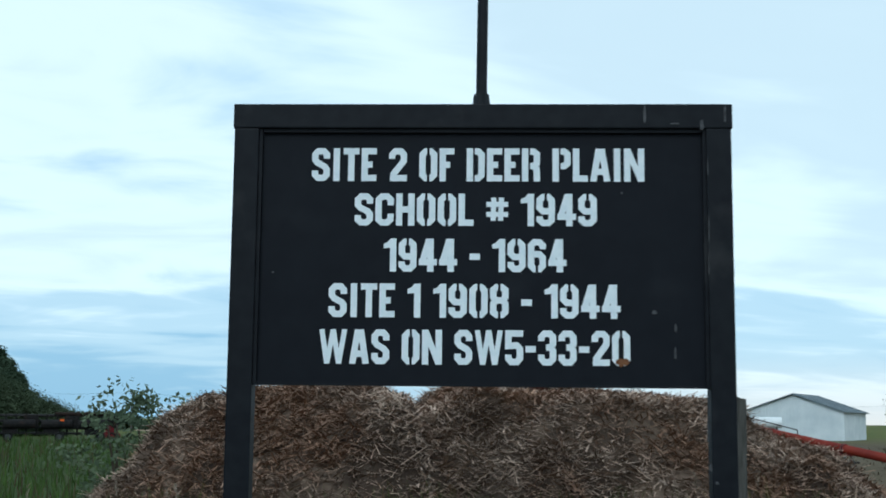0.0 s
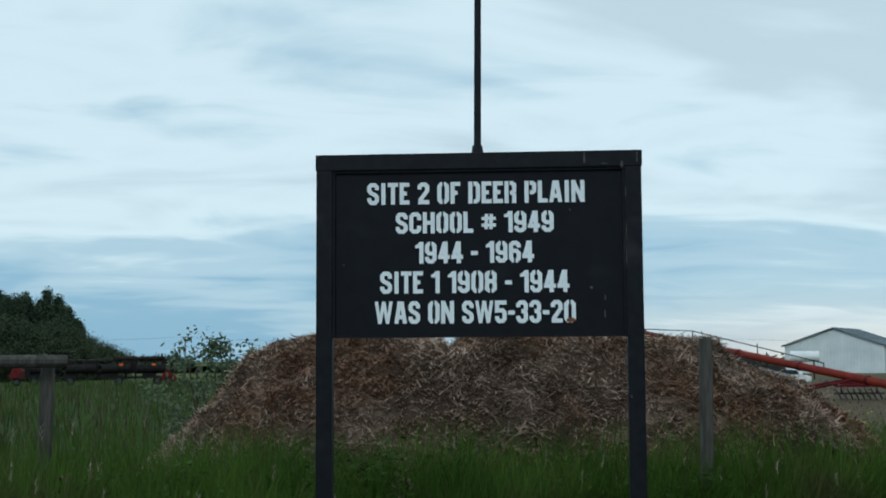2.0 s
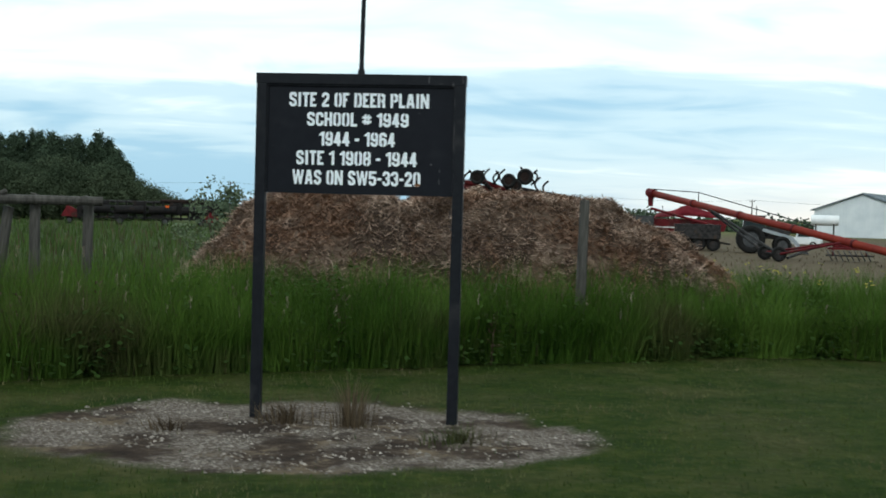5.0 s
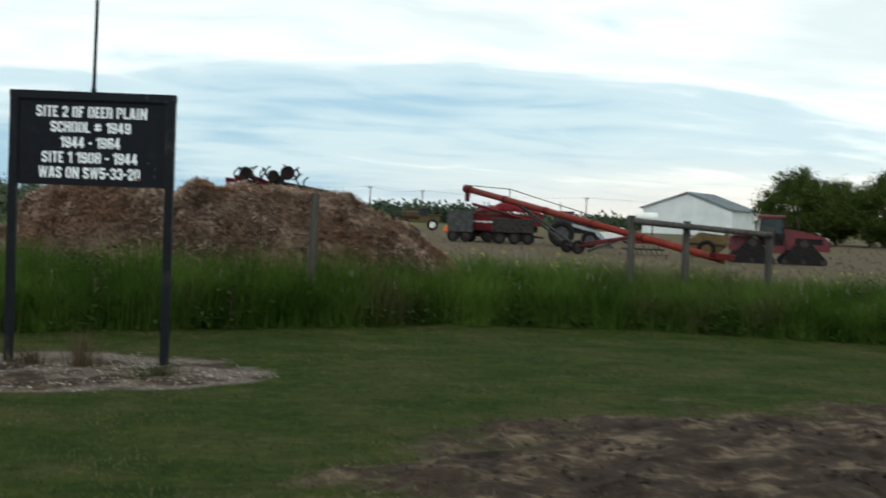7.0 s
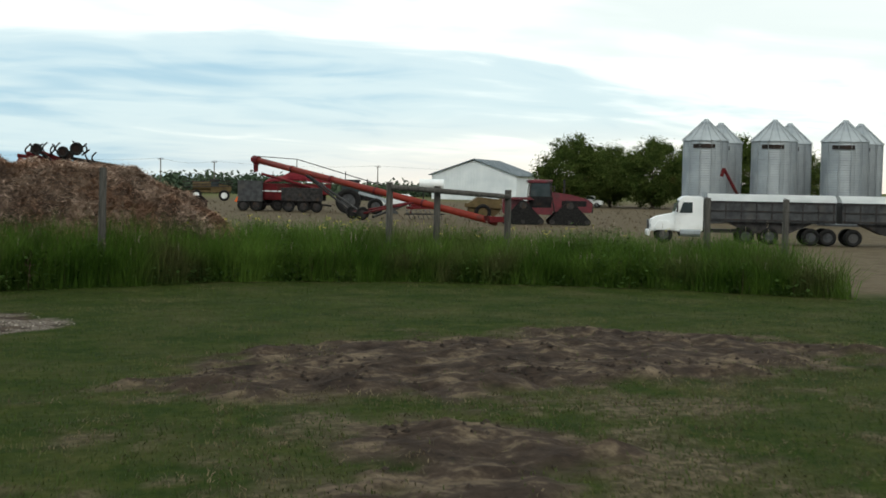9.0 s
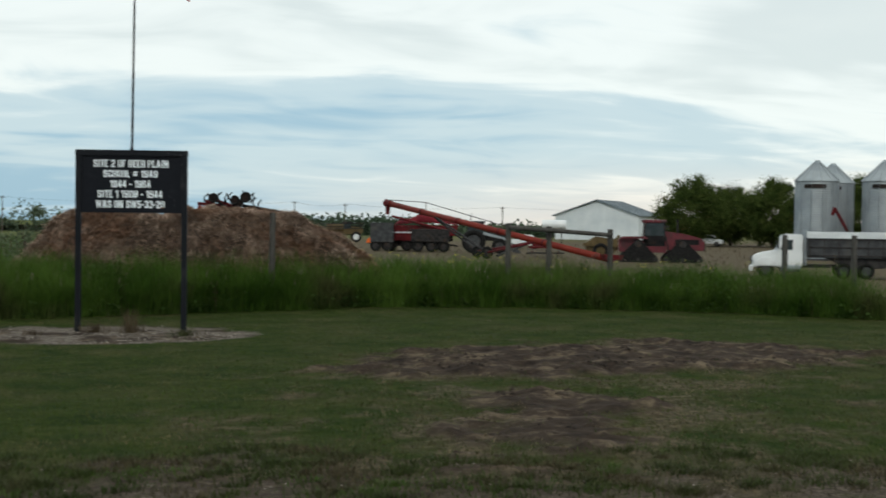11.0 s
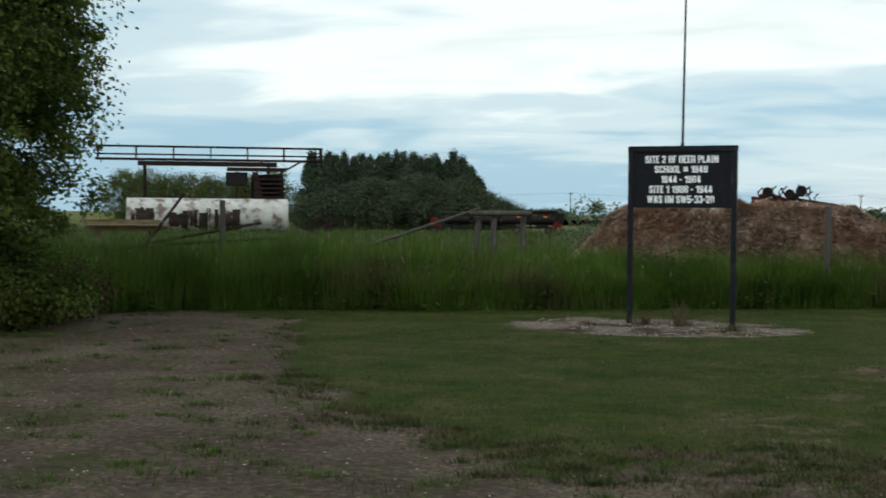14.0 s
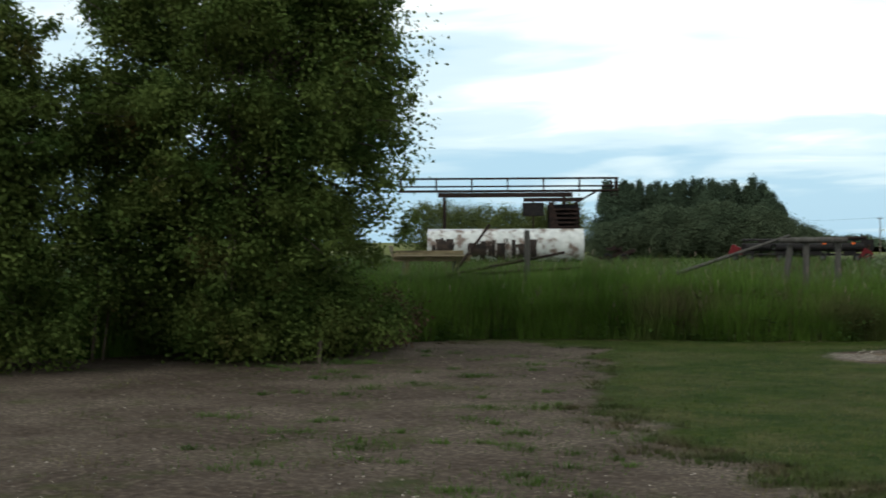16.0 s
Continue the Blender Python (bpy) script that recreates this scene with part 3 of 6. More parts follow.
PX = W / 882.0
LINES = [("SITE 2 OF DEER PLAIN", 549, 1144, 264, 324), ("SCHOOL # 1949", 627, 1060, 346, 404), ("1944 - 1964", 680, 1006, 427, 486),
         ("SITE 1 1908 - 1944", 584, 1100, 507, 567), ("WAS ON SW5-33-20", 569, 1116, 588, 649)]
WIDTH = {"I": 0.56, "1": 0.74, " ": 0.5, "-": 0.62, "W": 1.5, "A": 1.1, "N": 1.1, "#": 1.15, "E": 0.86, "F": 0.84, "L": 0.84, "T": 0.9}
for text, x0, x1, y0, y1 in LINES:
    total = sum(WIDTH.get(c, 1.0) for c in text)
    unit, u = (x1 - x0) / total, x0
    hgt = (y1 - y0) * PX
    zb = TOP - (y1 - 186) * PX
    for ch in text:
        wch = WIDTH.get(ch, 1.0) * unit
        if ch != " ":
            gap = 0.11 * unit
            zo, th = (hgt * 0.36, hgt * 0.2) if ch == "-" else (0.0, hgt)
            bm = bmesh.new()
            stencil(bm, ch, -W / 2 + (u + gap / 2 - 412) * PX, zb + zo, (wch - gap) * PX, th, 0.0295)
            bmesh.ops.recalc_face_normals(bm, faces=bm.faces)
            part("letter", bm, M_LETTER, sign)
        u += wch
# rust at the foot of the last figure, chips down the frame
bm = bmesh.new()
r0 = random.Random(5)
cxr, czr = -W / 2 + (1100 - 412) * PX, TOP - (643 - 186) * PX
vs = [bm.verts.new((cxr + 0.035 * math.cos(a) * r0.uniform(0.6, 1.1), -0.0225, czr + 0.02 * math.sin(a) * r0.uniform(0.6, 1.2))) for a in np.linspace(0, 6.28, 14)[:-1]]
bm.faces.new(vs)
part("rust_mark", bm, M_RUST, sign, "brown rust stain")
for px, py, lw, lh in ((1142, 205, 5, 34), (1242, 225, 7, 20), (1251, 410, 2, 50), (1251, 300, 2, 30), (1250, 470, 2, 46), (1193, 582, 4, 16), (1192, 625, 4, 22), (1247, 820, 4, 14), (1257, 846, 5, 6), (1157, 555, 9, 7), (1102, 344, 5, 4), (1195, 222, 16, 3), (1200, 188, 22, 3), (486, 488, 5, 4), (1243, 760, 3, 40), (1283, 205, 4, 30)):
    y = -0.0185 if 455 < px < 1236 and py > 232 else -0.0565
    b = bmesh.new()
    x, z = -W / 2 + (px - 412) * PX, TOP - (py - 186) * PX
    k = [b.verts.new((x + dx * lw * PX / 2, y, z + dz * lh * PX / 2)) for dx, dz in ((-1, -0.8), (0.4, -1), (1, -0.5), (0.7, 0.8), (-0.2, 1), (-1, 0.4))]
    b.faces.new(k)
    part("paint_chip", b, M_CHIP, sign)
# the flagpole stands on the top rail
bm = bmesh.new()
tube(bm, (0.0, 0, TOP), (0.0, 0, TOP + 0.055), 0.042, 0.036, 12)
part("pole_socket", bm, M_SIGN, sign)
tb("flagpole", (0.0, 0, TOP + 0.02), (0.045, 0, 8.3), 0.026, M_SIGN, sign, 0.018, 10)
flag = thing("flag", SIGN @ Matrix.Translation((0.04, 0, 7.72)), "red cloth flag hanging from a black pole", "flag")
bm = bmesh.new()
N1, N2 = 14, 8
fv = [[bm.verts.new((0.02 + i / N1 * 1.15 - 0.06 * j / N2 * i / N1, 0.07 * math.sin(i * 0.9 + j * 0.3) * i / N1, -j / N2 * 0.62 - 0.55 * (i / N1) ** 1.3 + 0.3)) for j in range(N2 + 1)] for i in range(N1 + 1)]
for i in range(N1):
    for j in range(N2):
        bm.faces.new((fv[i][j], fv[i + 1][j], fv[i + 1][j + 1], fv[i][j + 1]))
bmesh.ops.solidify(bm, geom=list(bm.faces), thickness=0.004)
part("cloth", bm, M_FLAG, flag, "", True)


# ---- straw pile ----
PC = (1.2, 36.7)


def pile_h(x, y):
    dx, dy = x - PC[0], y - PC[1]
    # the long end curves forward to the fence
    dy += 0.016 * max(dx, 0) ** 2
    rx = 6.6 if dx < 0 else 7.7
    r = (abs(dx / rx) ** 2.2 + abs(dy / 3.7) ** 2.2) ** (1 / 2.2)
    r += 0.08 * fbm(x, y, 0.4, 21.0) + 0.05 * fbm(x, y, 1.3, 33.0)
    p = 1 - sstep(0.36 if dx < 0 else 0.38, 1.0, r)
    if p < 0.002 or y < edge_y(x) + 1.4:
        return -0.4
    top = 2.6 - 0.1 * max(-dx - 1.5, 0) - 0.06 * max(dx - 0.8, 0) + 0.07 * fbm(x, y, 0.55, 5.0)
    lump = abs(fbm(x, y, 0.8, 51.0))
    z = top * p + p * (0.1 * fbm(x, y, 1.2, 9.0) + 0.09 * fbm(x, y, 3.0, 2.0) - 0.3 * max(0.0, 0.18 - lump))
    dip = math.exp(-((x - 0.75) / 0.26) ** 2) * 0.26 + math.exp(-((x - 1.75) / 0.2) ** 2) * 0.14
    return max(z - dip * p, -0.05)


def build_pile():
    xs, ys = np.arange(-7.0, 10.4, 0.1), np.arange(31.2, 41.2, 0.1)
    verts = []
    for y in ys:
        for x in xs:
            h = pile_h(x, y)
            verts.append((x, y, h + (0.07 * fbm(x, y, 6.0, 1.0) if h > 0 else 0)))
    nx = len(xs)
    faces = [(j * nx + i, j * nx + i + 1, (j + 1) * nx + i + 1, (j + 1) * nx + i) for j in range(len(ys) - 1) for i in range(nx - 1)]
    p = thing("straw_pile", Matrix(), "long heap of old brown rotting straw in the yard", "straw pile")
    raw("straw_body", verts, faces, M_STRAW, p)
    rr = random.Random(11)
    vs, fs = [], []
    for _ in range(240000):
        x, y = rr.uniform(-6.6, 9.6), rr.uniform(31.4, 38.2)
        z = pile_h(x, y)
        if z < 0.05:
            continue
        a, t, L, w = rr.uniform(0, 6.28), rr.uniform(-0.5, 0.7), rr.uniform(0.09, 0.26) * (1.8 if rr.random() < 0.08 else 1), rr.uniform(0.004, 0.009)
        # tufts share a leaning so that the surface looks matted
        a = a * 0.5 + 5.0 * fbm(x, y, 1.2, 31.0)
        d = Vector((math.cos(a) * math.cos(t), math.sin(a) * math.cos(t), math.sin(t) - 0.15)) * L
        s = Vector((-math.sin(a), math.cos(a), rr.uniform(-0.6, 0.6))) * w
        o = Vector((x, y, z + rr.uniform(0.0, 0.08))) - d / 2
        k = len(vs)
        vs += [tuple(o - s), tuple(o + s), tuple(o + d + s * 0.5), tuple(o + d - s * 0.5)]
        fs.append((k, k + 1, k + 2, k + 3))
    st = raw("loose_straw", vs, fs, M_STALK, p)
    st["kind"] = "stuff"


build_pile()


# ---- tall grass, lawn, stones ----
def blade(vs, fs, x, y, z, h, w, lean, a, bend=0.45):
    k = len(vs)
    ca, sa = math.cos(a), math.sin(a)
    lx, ly = math.cos(lean[0]) * lean[1], math.sin(lean[0]) * lean[1]
    m, q = (x + lx * bend * 0.5, y + ly * bend * 0.5, z + h * 0.55), (x + lx, y + ly, z + h)
    vs += [(x - ca * w, y - sa * w, z), (x + ca * w, y + sa * w, z), (m[0] + ca * w * 0.75, m[1] + sa * w * 0.75, m[2]), (m[0] - ca * w * 0.75, m[1] - sa * w * 0.75, m[2]), q]
    fs += [(k, k + 1, k + 2, k + 3), (k + 3, k + 2, k + 4)]


def grass_height(x):
    return 1.56 + 0.34 * (1 - sstep(-10, -3, x)) - 0.25 * sstep(3, 14, x)


def build_tall_grass():
    rr = random.Random(3)
    vs, fs, dv, df, sv, sf = [], [], [], [], [], []
    for _ in range(125000):
        x = rr.uniform(-24, 18.6)
        e = rr.random() ** 1.5 * 4.2
        y = edge_y(x) + e + 0.35 * fbm(x, 0, 0.8, 4.0) + 0.12
        if x > 17 and y > 33 or pile_h(x, y) > 0.6:
            continue
        H = grass_height(x) * (0.74 + 0.26 * sstep(0, 1.2, e)) * (1 + 0.2 * fbm(x, y, 0.7, 14.0) + 0.12 * fbm(x, y, 2.1, 44.0)) * rr.uniform(0.5, 1.02)
        if rr.random() < (0.04 if x > -3 else 0.12):
            blade(dv, df, x, y, 0, H * 1.08, 0.004, (rr.uniform(0, 6.28), rr.uniform(0, 0.2)), rr.uniform(0, 6.28))
            continue
        blade(vs, fs, x, y, 0, H, rr.uniform(0.005, 0.011), (rr.uniform(0, 6.28), rr.uniform(0.1, 0.7)), rr.uniform(0, 6.28))
        if rr.random() < 0.0035:
            # a feathery seed head
            q = Vector((x, y, H * 1.02))
            for s in range(7):
                a = rr.uniform(0, 6.28)
                k = len(sv)
                b = q + Vector((0, 0, s * 0.022))
                t = b + Vector((math.cos(a) * 0.035, math.sin(a) * 0.035, 0.045))
                sv += [tuple(b + Vector((0.006, 0, 0))), tuple(b - Vector((0.006, 0, 0))), tuple(t)]
                sf.append((k, k + 1, k + 2))
    belt = thing("tall_grass", Matrix(), "belt of uncut green roadside grass with pale seed heads", "tall grass")
    for ob in (raw("blades", vs, fs, M_BLADE, belt), raw("dry_stems", dv, df, M_DRYBLADE, belt), raw("seed_heads", sv, sf, M_SEED, belt)):
        ob["kind"] = "stuff"
    belt["kind"] = "stuff"
    # broad-leaved weeds along the foot of the belt
    vs, fs = [], []
    for _ in range(2600):
        x = rr.uniform(-20, 18)
        e = rr.random() ** 1.4 * 2.6
        y0 = edge_y(x) + e + 0.1
        H = rr.uniform(0.25, 1.5 if fbm(x, y0, 0.5, 90.0) > 0.05 else 0.95) * (0.6 + 0.4 * min(e, 1))
        for s in range(int(9 + 16 * H)):
            zz = H * rr.uniform(0.05, 1)
            a, r = rr.uniform(0, 6.28), rr.uniform(0.03, 0.22)
            c = Vector((x + math.cos(a) * r, y0 + math.sin(a) * r, zz))
            L, w = rr.uniform(0.06, 0.15), rr.uniform(0.02, 0.05)
            d, sd = Vector((math.cos(a), math.sin(a), rr.uniform(-0.5, 0.3))) * L, Vector((-math.sin(a), math.cos(a), 0)) * w
            k = len(vs)
            vs += [tuple(c), tuple(c + d * 0.5 + sd), tuple(c + d), tuple(c + d * 0.5 - sd)]
            fs.append((k, k + 1, k + 2, k + 3))
    tagged(raw("weeds", vs, fs, M_WEED), "low broad-leaved green weeds at the foot of tall grass", "weeds", kind="stuff")
    # brown withered dock and thistle standing in the belt
    vs, fs = [], []
    for _ in range(150):
        x = rr.choice((rr.gauss(-5.2, 1.2), rr.gauss(-8.5, 0.8), rr.uniform(-14, 2)))
        y0 = edge_y(x) + rr.uniform(0.1, 1.6)
        H = rr.uniform(0.6, 1.35)
        for s in range(70):
            zz = H * rr.uniform(0.25, 1.0)
            a, r = rr.uniform(0, 6.28), rr.uniform(0.0, 0.16) * (1.15 - zz / H * 0.7)
            c = Vector((x + math.cos(a) * r, y0 + math.sin(a) * r, zz))
            d, sd = Vector((math.cos(a), math.sin(a), rr.uniform(-0.3, 0.9))) * rr.uniform(0.04, 0.11), Vector((-math.sin(a), math.cos(a), 0)) * 0.014
            k = len(vs)
            vs += [tuple(c), tuple(c + d * 0.5 + sd), tuple(c + d), tuple(c + d * 0.5 - sd)]
            fs.append((k, k + 1, k + 2, k + 3))
        blade(vs, fs, x, y0, 0, H, 0.008, (rr.uniform(0, 6.28), 0.1), rr.uniform(0, 6.28))
    tagged(raw("dock_weeds", vs, fs, M_DRYBLADE), "withered brown dock and thistle among tall grass", "weeds", kind="stuff")
    vs, fs = [], []
    for _ in range(70):
        x = rr.choice((rr.gauss(9.5, 1.8), rr.uniform(5, 17)))
        if not 5 < x < 17.5:
            continue
        y = edge_y(x) + rr.uniform(0.5, 4)
        z = grass_height(x) * rr.uniform(0.82, 1.02)
        for _ in range(4):
            a = rr.uniform(0, 6.28)
            k = len(vs)
            c = Vector((x + rr.gauss(0, 0.03), y + rr.gauss(0, 0.03), z + rr.gauss(0, 0.03)))
            vs += [tuple(c), tuple(c + Vector((math.cos(a) * 0.03, math.sin(a) * 0.03, 0.02))), tuple(c + Vector((math.cos(a + 1.6) * 0.03, math.sin(a + 1.6) * 0.03, 0.025)))]
            fs.append((k, k + 1, k + 2))
    tagged(raw("wild_flowers", vs, fs, M_FLOWER), "small yellow wild flowers among tall grass", "flowers", kind="stuff")


build_tall_grass()


def build_lawn():
    rr = random.Random(8)
    vs, fs = [], []
    count = 0
    while count < 230000:
        y = 3 + 32 * rr.random() ** 1.15
        x = rr.uniform(-0.62, 0.78) * (y + 6)
        if not (-24 < x < 23):
            continue
        w, w2 = fbm(x, y, 0.55, 3.0), fbm(x, y, 2.2, 8.0)
        d = drive_mask(x, y) + w * 0.9 + w2 * 0.45
        m = mud_mask(x, y) + w * 0.3 + w2 * 0.22
        b = bed_mask(x, y) + w * 0.13 + w2 * 0.1
        e = y - edge_y(x)
        keep = 1 - sstep(-0.3, 0.25, d) * 0.985
        keep *= 1 - sstep(0.0, 0.2, m) * 0.95
        keep *= 1 - sstep(-0.02, 0.03, b) * 0.985
        if e > 0.6:
            keep = 0
        # ragged tufts come up through the drive
        if d > 0 and fbm(x, y, 1.1, 40.0) > 0.32:
            keep = max(keep, 0.5)
        count += 1
        if rr.random() > keep:
            continue
        h = rr.uniform(0.02, 0.06) * (1.5 if d > -0.5 and rr.random() < 0.15 else 1)
        k = len(vs)
        a, L = rr.uniform(0, 6.28), rr.uniform(0.0, 0.03)
        ww = rr.uniform(0.004, 0.009)
        z = ground_z(x, y) - 0.004
        vs += [(x - ww * math.cos(a), y - ww * math.sin(a), z), (x + ww * math.cos(a), y + ww * math.sin(a), z), (x + L * math.sin(a), y + L, z + h)]
        fs.append((k, k + 1, k + 2))
    tagged(raw("lawn_grass", vs, fs, M_LAWN), "short mown green lawn grass with dry patches", "lawn", kind="stuff")
    # stones of the bed and the drive
    vs, fs = [], []

    def stone(x, y, r):
        z = ground_z(x, y)
        k = len(vs)
        q = [rr.uniform(0.7, 1.2) for _ in range(6)]
        vs.extend([(x + r * q[0], y, z), (x, y + r * q[1], z), (x - r * q[2], y, z), (x, y - r * q[3], z), (x + r * 0.2 * (q[4] - 1), y, z + r * 0.7 * q[5])])
        fs.extend([(k, k + 1, k + 4), (k + 1, k + 2, k + 4), (k + 2, k + 3, k + 4), (k + 3, k, k + 4)])

    for _ in range(4200):
        x, y = rr.uniform(-3.9, 3.0), rr.uniform(22.7, 28.5)
        if bed_mask(x, y) + fbm(x, y, 0.55, 3.0) * 0.13 > rr.uniform(-0.04, 0.12) and fbm(x, y, 0.9, 50.0) > -0.12:
            stone(x, y, rr.uniform(0.01, 0.03))
    tagged(raw("gravel", vs, fs, M_STONE), "pale loose gravel round the sign posts", "gravel", kind="stuff")
    vs, fs = [], []
    for _ in range(4500):
        y = 3 + 24 * rr.random()
        x = rr.uniform(-0.6, 0.7) * (y + 6)
        if drive_mask(x, y) + fbm(x, y, 0.55, 3.0) * 0.9 > -0.1 and x > -20:
            stone(x, y, rr.uniform(0.006, 0.022))
    tagged(raw("loose_stones", vs, fs, M_STONE), "small pale stones on the bare dirt drive", "stones", kind="stuff")
    # dead grass round the bare patch
    vs, fs = [], []
    for _ in range(90000):
        x, y = rr.uniform(0, 15), rr.uniform(8, 25)
        m = worn_mask(x, y) + fbm(x, y, 0.55, 3.0) * 0.3 + fbm(x, y, 2.2, 8.0) * 0.22
        if -0.08 < m < 0.28 and rr.random() < 0.6 and fbm(x, y, 0.8, 66.0) > -0.3 + max(0, -m - 0.1) * 1.6:
            a = rr.uniform(0, 6.28)
            blade(vs, fs, x, y, ground_z(x, y) - 0.01, rr.uniform(0.015, 0.06), 0.006, (a, rr.uniform(0.02, 0.08)), rr.uniform(0, 6.28))
    tagged(raw("dead_grass", vs, fs, M_DEAD), "short dead brown grass round a bare soil patch", "dead grass", kind="stuff")
    # ragged clumps where the lawn meets the drive
    vs, fs = [], []
    n = 0
    while n < 380:
        y = rr.uniform(5, 26)
        x = rr.uniform(-0.5, 0.75) * (y + 5)
        d = drive_mask(x, y) + fbm(x, y, 0.55, 3.0) * 0.9 + fbm(x, y, 2.2, 8.0) * 0.45
        if abs(d - 0.35) > 0.5 or x < -12:
            continue
        n += 1
        rad = rr.uniform(0.05, 0.2)
        for _ in range(int(420 * rad) + 14):
            a, r = rr.uniform(0, 6.28), abs(rr.gauss(0, rad))
            blade(vs, fs, x + math.cos(a) * r * 1.5, y + math.sin(a) * r, ground_z(x, y) - 0.01, rr.uniform(0.03, 0.1), 0.006, (a, rr.uniform(0, 0.08)), rr.uniform(0, 6.28))
    tagged(raw("edge_tufts", vs, fs, M_EDGE), "ragged grass tufts along the edge of the lawn", "grass", kind="stuff")
    vs, fs = [], []
    for _ in range(5200):
        x, y = rr.uniform(2, 16), rr.uniform(11, 24)
        if mud_mask(x, y) + fbm(x, y, 0.55, 3.0) * 0.3 > rr.uniform(0.05, 0.5) and fbm(x, y, 0.7, 60.0) > 0.0:
            stone(x, y, rr.uniform(0.015, 0.055))
    tagged(raw("soil_clods", vs, fs, M_CLOD), "dark crumbled soil clods on a bare patch of lawn", "soil", kind="stuff")
    for i, (x, y) in enumerate(((-0.05, 26.55), (-0.75, 26.75), (1.05, 25.7), (-1.9, 26.2))):
        vs, fs = [], []
        for _ in range((150, 130, 160, 80)[i]):
            a, r = rr.uniform(0, 6.28), abs(rr.gauss(0, (0.15, 0.17, 0.2, 0.15)[i]))
            blade(vs, fs, x + math.cos(a) * r, y + math.sin(a) * r, -0.02, rr.uniform(0.1, (0.62, 0.3, 0.2, 0.16)[i]), 0.006, (a, rr.uniform(0, 0.2)), rr.uniform(0, 6.28))
        tagged(raw("weed_clump", vs, fs, (M_DRYBLADE, M_DRYBLADE, M_EDGE, M_DRYBLADE)[i]), ("tall dry brown weed clump at the sign's foot", "flat clump of dead brown weeds on gravel", "small green grass tuft on gravel", "withered tuft on gravel")[i], "weeds", kind="stuff")
    # ragged tufts in the drive
    vs, fs = [], []
    for _ in range(330):
        y = rr.uniform(5, 24)
        x = rr.uniform(-0.6, 0.4) * (y + 3)
        if drive_mask(x, y) < 0.2:
            continue
        rad = rr.uniform(0.05, 0.22) * (2.0 if rr.random() < 0.12 else 1)
        for _ in range(int(500 * rad) + 20):
            a, r = rr.uniform(0, 6.28), abs(rr.gauss(0, rad))
            blade(vs, fs, x + math.cos(a) * r * 1.6, y + math.sin(a) * r, -0.01, rr.uniform(0.03, 0.09), 0.006, (a, rr.uniform(0, 0.07)), rr.uniform(0, 6.28))
    tagged(raw("grass_tufts", vs, fs, M_TUFT), "low ragged grass tufts growing in dirt", "grass", kind="stuff")


build_lawn()


def build_yard_weeds():
    """Rank weeds over the unmown part of the yard, thin dry litter over the driven part."""
    rr = random.Random(19)
    vs, fs, dv, df = [], [], [], []
    for _ in range(30000):
        d = 36 + 110 * rr.random() ** 1.6
        az = rr.uniform(1.0, 34.0) if rr.random() < 0.75 else rr.uniform(-30, 2)
        p = polar_at(az, d)
        if p[1] < edge_y(max(-39, min(18.9, p[0]))) + 3.6 or pile_h(p[0], p[1]) > 0.1:
            continue
        k = 1 + d / 60
        dry = az < 1.5 and p[0] > 3
        if dry and rr.random() < 0.55:
            continue
        h = rr.uniform(0.08, 0.22) if dry else rr.uniform(0.15, 0.5 if az < 5 else 0.85) * (1 + 0.6 * fbm(p[0], p[1], 0.12, 70.0))
        tgt = (dv, df) if dry or rr.random() < 0.15 else (vs, fs)
        blade(tgt[0], tgt[1], p[0], p[1], 0, max(h, 0.05), 0.012 * k, (rr.uniform(0, 6.28), rr.uniform(0.05, 0.3)), rr.uniform(0, 6.28))
    tagged(raw("yard_weeds", vs, fs, M_TUFT), "uneven green weeds over the unmown farm yard", "weeds", kind="stuff")
    tagged(raw("yard_litter", dv, df, M_DRYBLADE), "dry straw litter and stubble over the farm yard", "straw litter", kind="stuff")


def polar_at(az, d):
    a = radians(az)
    return -math.sin(a) * d, math.cos(a) * d


build_yard_weeds()


# ---- trees ----
def leaf_cloud(vs, fs, rr, c, r, n, size, flat=0.8):
    """A clump of small pointed leaves round c."""
    for _ in range(n):
        v = Vector([max(-1.5, min(1.5, rr.gauss(0, q))) for q in (1, 1, flat)])
        p = c + v * r * 0.5
        # leaves lie like shingles, turned outwards and up
        nrm = (v.normalized() * 0.8 + Vector((0, 0, 0.7)) + Vector((rr.gauss(0, 0.6), rr.gauss(0, 0.6), rr.gauss(0, 0.45)))).normalized()
        d = nrm.cross(Vector((rr.gauss(0, 1), rr.gauss(0, 1), rr.gauss(0, 1)))).normalized()
        s = nrm.cross(d) * size * rr.uniform(0.28, 0.45)
        d = d * size * rr.uniform(0.7, 1.4)
        k = len(vs)
        vs += [tuple(p), tuple(p + d * 0.45 + s), tuple(p + d), tuple(p + d * 0.45 - s)]
        fs.append((k, k + 1, k + 2, k + 3))


def limb(bm, a, b, r0, r1, rr, seg=7):
    """A tapered, slightly crooked branch of three lengths."""
    a, b = Vector(a), Vector(b)
    L = (b - a).length
    p = a
    for i in range(1, 4):
        q = a.lerp(b, i / 3) + (Vector((rr.gauss(0, 1), rr.gauss(0, 1), rr.gauss(0, 0.5))) * L * 0.035 if i < 3 else Vector())
        tube(bm, p, q, r0 + (r1 - r0) * (i - 1) / 3, r0 + (r1 - r0) * i / 3, seg)
        p = q


